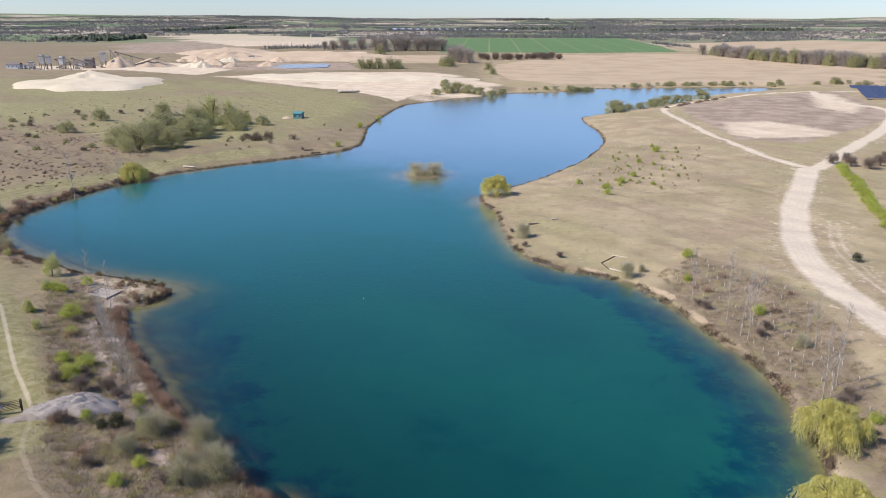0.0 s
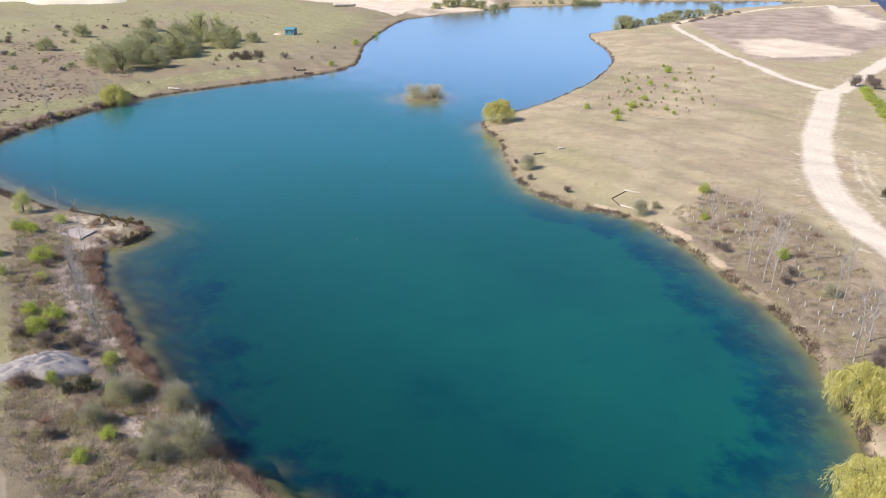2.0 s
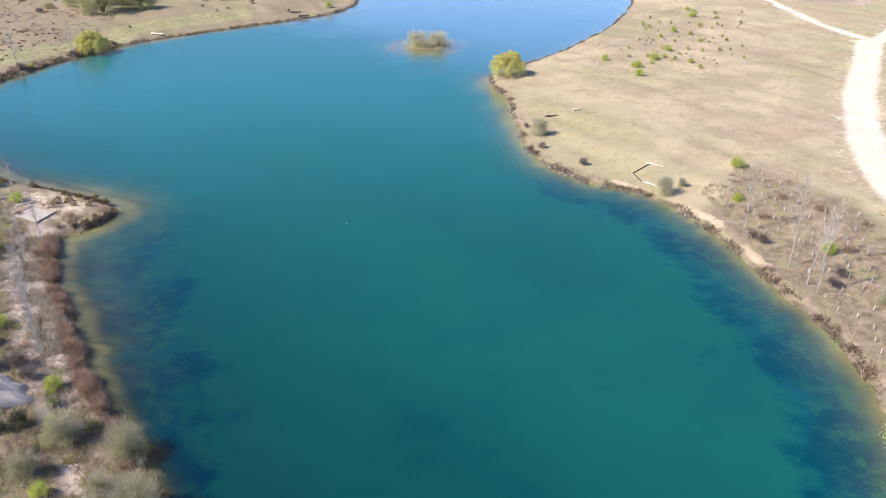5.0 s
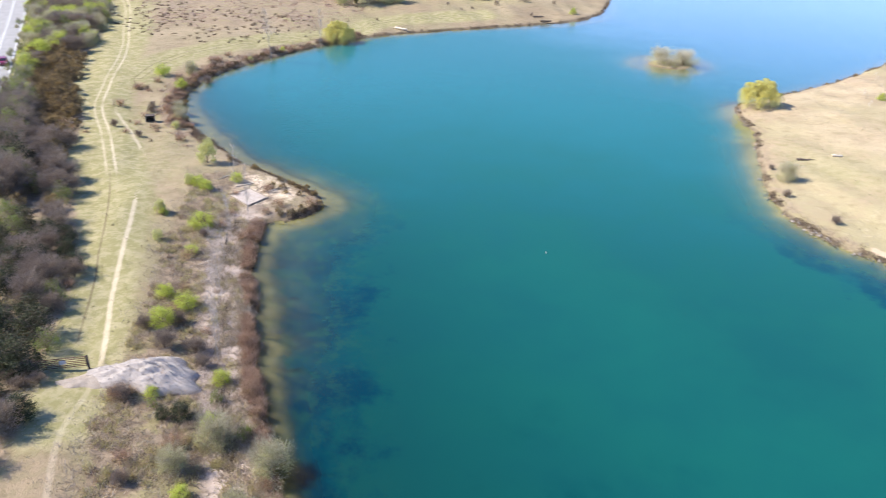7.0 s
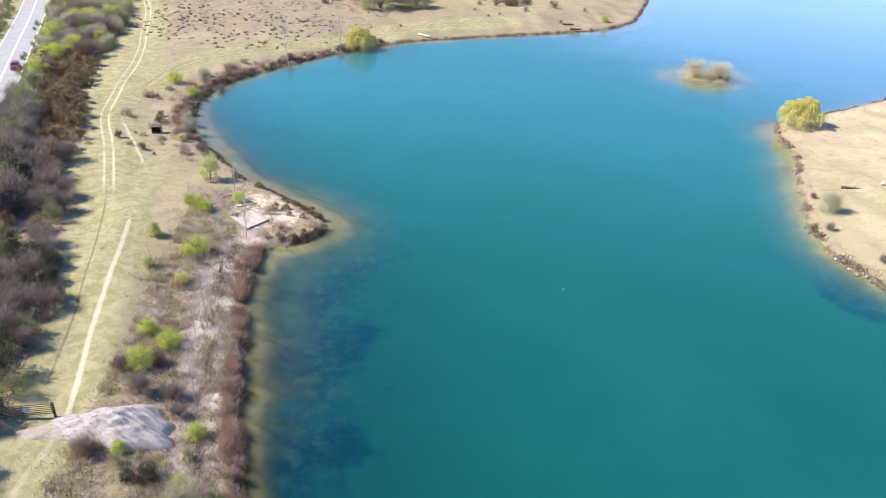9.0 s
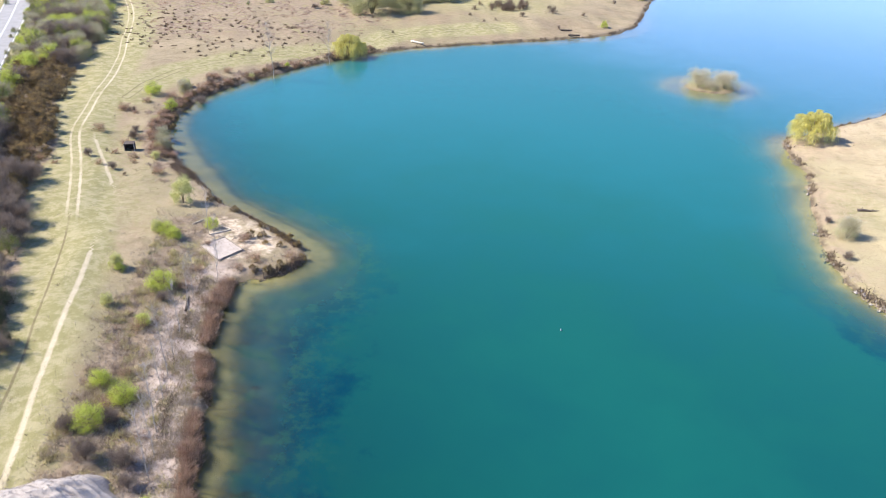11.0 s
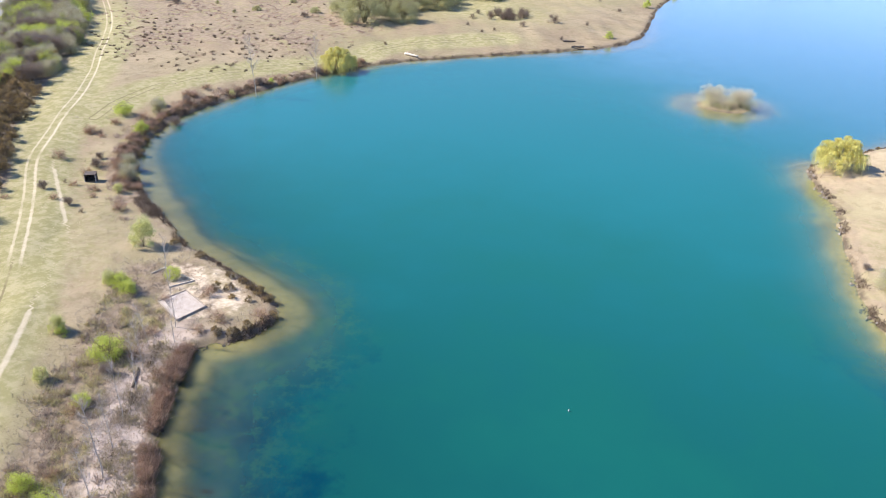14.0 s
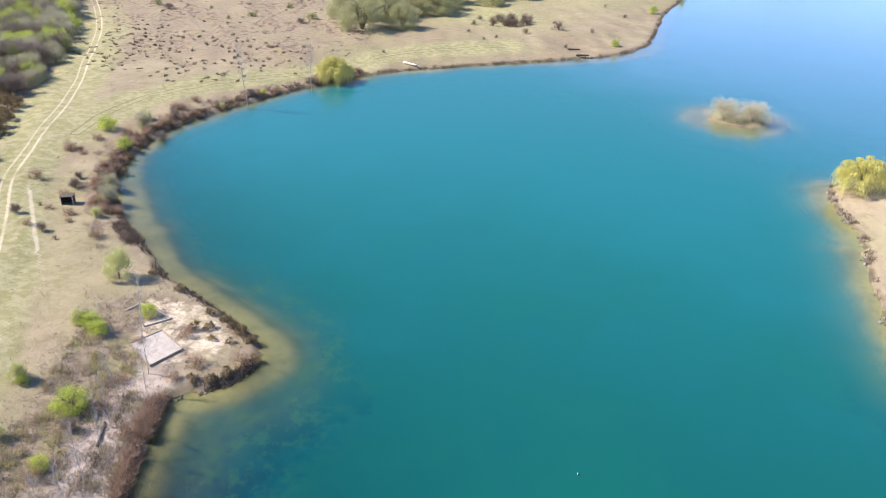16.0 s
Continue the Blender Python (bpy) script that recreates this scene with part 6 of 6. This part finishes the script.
def shed(x, y, w, d, h, turn, material, name="site_cabin", label="low pale site cabin beside the sand plant", group="sand plant", roof_mat=None, category="cabin"):
    top = tagged(new(name), label, category, group)
    top.matrix_basis = pose(x, y, float(at_ground(x, y)) - 0.1, 0, 0, turn)
    part("wall", mesh_of("wall", *box(0, 0, 0, w, d, h), material), top)
    v = np.array([(a * (w / 2 + 0.3), b * (d / 2 + 0.3), h) for a in (-1, 1) for b in (-1, 1)] + [(-w / 2 - 0.3, 0, h + d * 0.28), (w / 2 + 0.3, 0, h + d * 0.28)])
    part("roof", mesh_of("roof", np.vstack([v, v + (0, 0, 0.15)]), [(0, 4, 5, 2), (1, 3, 5, 4), (6, 8, 11, 10), (7, 10, 11, 9), (0, 2, 8, 6), (1, 7, 9, 3), (0, 6, 10, 4), (1, 4, 10, 7), (2, 5, 11, 8), (3, 9, 11, 5)], roof_mat or STEEL), top)
    for q in np.linspace(-0.3, 0.3, max(2, int(w / 4))):
        part("window", mesh_of("window", *box(q * w, -d / 2 - 0.02, h * 0.42, 1.0, 0.08, h * 0.32), PANEL), top)
    part("door", mesh_of("door", *box(w * 0.42, -d / 2 - 0.02, 0, 0.9, 0.08, min(2.0, h * 0.8)), STEEL), top)


hopper_tower(-404, 660, 13, 4.5), hopper_tower(-388, 664, 11, 4.5), hopper_tower(-362, 690, 14, 4.5), hopper_tower(-412, 656, 7, 4), hopper_tower(-399, 662, 12, 4)
conveyor((-370, 660), (-391, 674), 10), conveyor((-345, 690), (-364, 710), 14), conveyor((-330, 740), (-360, 712), 13), conveyor((-372, 676), (-398, 672), 8), conveyor((-352, 672), (-380, 668), 9), conveyor((-340, 700), (-318, 712), 8), conveyor((-396, 668), (-376, 656), 5)
shed(-432, 662, 12, 6, 4, 4, CLADDING), shed(-421, 668, 8, 5, 3, -6, CLADDING), shed(-384, 690, 9, 6, 5, 8, CLADDING), shed(-372, 684, 7, 6, 8, 3, STEEL)
shed(-285, 850, 7, 4, 4, 5, RUST, "screening_machine", "rusty screening machine in the quarry", category="machine"), shed(-268, 845, 5, 3, 3.5, -8, CLADDING, "loader", "white loader parked in the quarry", category="loader")
shed(-205, 945, 8, 5, 4, 0, CLADDING)
TEAL = plain("teal_paint", (0.06, 0.2, 0.22), (0.12, 0.3, 0.31), 2, 0.5)
shed(-87.5, 326, 4.2, 3, 2.4, -12, TEAL, "site_hut", "small teal painted hut on the far pasture", "", TEAL, "hut")
mound("rubble_mound", "pale rubble pile beside the teal hut", "rubble", -92.5, 325, 2.6, 1.8, 1.1, 0.2, SAND_ORANGE, 3, 1.4, 0.2, 18)
# pale base colour carries the sky's reflection on the pond
POND = plain("pond_sky_tone", (0.3, 0.31, 0.32), (0.38, 0.39, 0.4), 0.05, 0.2, sheen=0.4)
p = curve([(-224, 738), (-196, 760), (-168, 776), (-158, 740), (-158, 712), (-190, 700)], True)
z = float(at_ground(p[:, 0], p[:, 1]).max()) + 0.15
n = len(p)
me = mesh_of("settling_pond", np.vstack([np.column_stack([p, np.full(n, z)]), np.column_stack([p, np.full(n, z - 2)]), [[-190, 735, z], [-190, 735, z - 2]]]),
             [(i, (i + 1) % n, 2 * n) for i in range(n)] + [(n + (i + 1) % n, n + i, 2 * n + 1) for i in range(n)] + [t for i in range(n) for t in ((i, n + i, (i + 1) % n), ((i + 1) % n, n + i, n + (i + 1) % n))], POND)
tagged(new("settling_pond", me), "settling pond coloured with pale sky reflection among brown quarry mud", "pond", kind="structure")

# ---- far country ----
# twig colours greyed and lightened to stand in for distance haze
WOOD_HAZED = leafy("far_wood_hazed", (0.16, 0.155, 0.145), (0.27, 0.26, 0.24), 0.25)
WOOD_DARK = leafy("far_evergreen", (0.035, 0.045, 0.028), (0.075, 0.09, 0.05), 0.0)


def crowns(at, wide, high, r):
    """Rough low domes for trees far off."""
    n, k = len(at), 5
    w = np.linspace(0, 2 * np.pi, k, endpoint=False)
    rows = [(1.0, 0.0), (0.95, 0.6)]
    v = np.zeros((n, 2 * k + 1, 3))
    for j, (q, h) in enumerate(rows):
        s = r.uniform(0.75, 1.25, (n, k)) * q
        v[:, j * k:(j + 1) * k, 0], v[:, j * k:(j + 1) * k, 1] = np.cos(w) * s * wide[:, None], np.sin(w) * s * wide[:, None]
        v[:, j * k:(j + 1) * k, 2] = high[:, None] * h * r.uniform(0.8, 1.2, (n, k)) - (1 if j == 0 else 0)
    v[:, -1, 2] = high
    v += at[:, None]
    f = [(j * k + i, j * k + (i + 1) % k, (j + 1) * k + (i + 1) % k) for j in range(1) for i in range(k)] + [(i, k + (i + 1) % k, k + i) for i in range(k)]
    f += [(k + i, k + (i + 1) % k, 2 * k) for i in range(k)]
    return v.reshape(-1, 3), (np.arange(n)[:, None, None] * (2 * k + 1) + np.array(f)).reshape(-1, 3)


def brush(at, wide, high, r, each=9):
    """Leafless trees far off: a sheaf of broad twigs each."""
    p = np.repeat(at, each, 0) + np.column_stack([r.normal(0, wide, (len(at) * each, 2)), np.full(len(at) * each, -0.5)])
    way = np.column_stack([r.normal(0, 0.4, (len(p), 2)), np.ones(len(p))])
    return blades(p, way, np.repeat(high, each) * r.uniform(0.5, 1.1, len(p)), 1.7, r)


def far_rows(count, nearest, r):
    """Places of trees in hedgerows and copses of the far country."""
    out = []
    for _ in range(count):
        far = nearest + (4600 - nearest) * r.random() ** 0.8
        w = r.uniform(-0.72, 0.72)
        x, y = far * math.sin(w), far * math.cos(w)
        turn = r.choice([0.15, 0.3, 1.6, -0.1]) + r.normal(0, 0.12)
        n = int(r.integers(40, 170))
        u = np.linspace(-0.5, 0.5, n) * n * 3.4
        thick = r.choice([2, 6, 30, 55])
        out.append(np.column_stack([x + np.cos(turn) * u, y + np.sin(turn) * u]) + r.normal(0, thick, (n, 2)))
    p = np.vstack(out)
    p = p[np.hypot(p[:, 0], p[:, 1]) > nearest * 0.92]
    blocked = inside(p[:, 0], p[:, 1], [(-115, 1690), (300, 1660), (285, 1080), (-75, 1040)]) | inside(p[:, 0], p[:, 1], [(-760, 1500), (-600, 1830), (-270, 1590), (-200, 1000), (-560, 1000)]) | inside(p[:, 0], p[:, 1], [(300, 1030), (650, 1090), (900, 1400), (640, 1600), (330, 1400)])
    p = p[~blocked]
    return np.column_stack([p, at_ground(p[:, 0], p[:, 1])])


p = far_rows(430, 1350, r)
tagged(new("far_woods", mesh_of("far_woods", *brush(p, 3.0, r.uniform(3.5, 8.0, len(p)), r), WOOD_HAZED)), "grey-brown leafless hedgerows and woods of the far country, paled for haze", "woods", kind="stuff")
p = far_rows(5, 2200, r)
w = np.column_stack([r.uniform(-790, -670, 130), r.uniform(1330, 1500, 130)])
p = np.vstack([p, np.column_stack([w, at_ground(w[:, 0], w[:, 1])])])
tagged(new("far_evergreens", mesh_of("far_evergreens", *crowns(p, r.uniform(3, 7, len(p)), r.uniform(5, 10, len(p)), r), WOOD_DARK)), "dark evergreen copses of the far country", "woods", kind="stuff")
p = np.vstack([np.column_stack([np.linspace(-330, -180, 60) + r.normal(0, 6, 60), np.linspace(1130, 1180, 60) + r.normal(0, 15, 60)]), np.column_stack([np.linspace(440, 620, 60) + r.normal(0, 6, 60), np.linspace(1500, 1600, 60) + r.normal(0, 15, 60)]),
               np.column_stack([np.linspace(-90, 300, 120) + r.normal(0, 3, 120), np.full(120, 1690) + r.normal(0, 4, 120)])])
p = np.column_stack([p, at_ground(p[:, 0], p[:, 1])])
tagged(new("field_hedges", mesh_of("field_hedges", *brush(p, 4.0, r.uniform(5, 10, len(p)), r), WOOD_HAZED)), "grey-brown hedges between the far fields, paled for haze", "hedge", kind="stuff")
FILM = plain("tunnel_film", (0.62, 0.66, 0.68), (0.78, 0.81, 0.83), 0.2, 0.4)
for k in range(16):
    x = -280 + k * 22
    z = float(at_ground(x, 2260))
    w = np.linspace(0, np.pi, 9)
    v = np.array([(x + math.cos(a) * 7, y, z + 0.3 * (y > 2300) + math.sin(a) * 5 - 0.3) for y in (2215, 2330) for a in w])
    me = mesh_of("polytunnel", v, [(i, i + 9, i + 10, i + 1) for i in range(8)] + [(0, 8, 17, 9)], FILM, True)
    tagged(new("polytunnel", me), "long white polytunnel on the far farmland", "polytunnel", "far polytunnels")
BRICK, SLATE = plain("far_brick", (0.36, 0.25, 0.2), (0.6, 0.54, 0.48), 0.2), plain("far_slate", (0.12, 0.1, 0.1), (0.25, 0.2, 0.18), 0.5)
for _ in range(16):
    far, w = rng.uniform(1700, 3600), rng.uniform(-0.45, 0.5)
    shed(far * math.sin(w), far * math.cos(w), rng.uniform(12, 26), rng.uniform(8, 12), rng.uniform(5, 7), rng.uniform(-40, 40), BRICK, "farmhouse", "small pale farm building among far hedges", "far farm buildings", SLATE, "house")

# ---- float ----
BUOY = plain("white_plastic", (0.4, 0.42, 0.42), (0.55, 0.56, 0.55), 3, 0.4)
float_ = tagged(new("buoy"), "small white marker buoy floating on the lake", "buoy")
part("ball", mesh_of("ball", *tube([(-19.8, 93.8, -0.2), (-19.8, 93.8, -0.1), (-19.8, 93.8, 0.1), (-19.8, 93.8, 0.14), (-19.8, 93.8, 0.16)], [0.02, 0.05, 0.06, 0.04, 0.01], 10), BUOY, True), float_)
part("mast", mesh_of("mast", *tube([(-19.8, 93.8, 0.15), (-19.8, 93.8, 0.3)], [0.03, 0.02], 6), BUOY, True), float_)
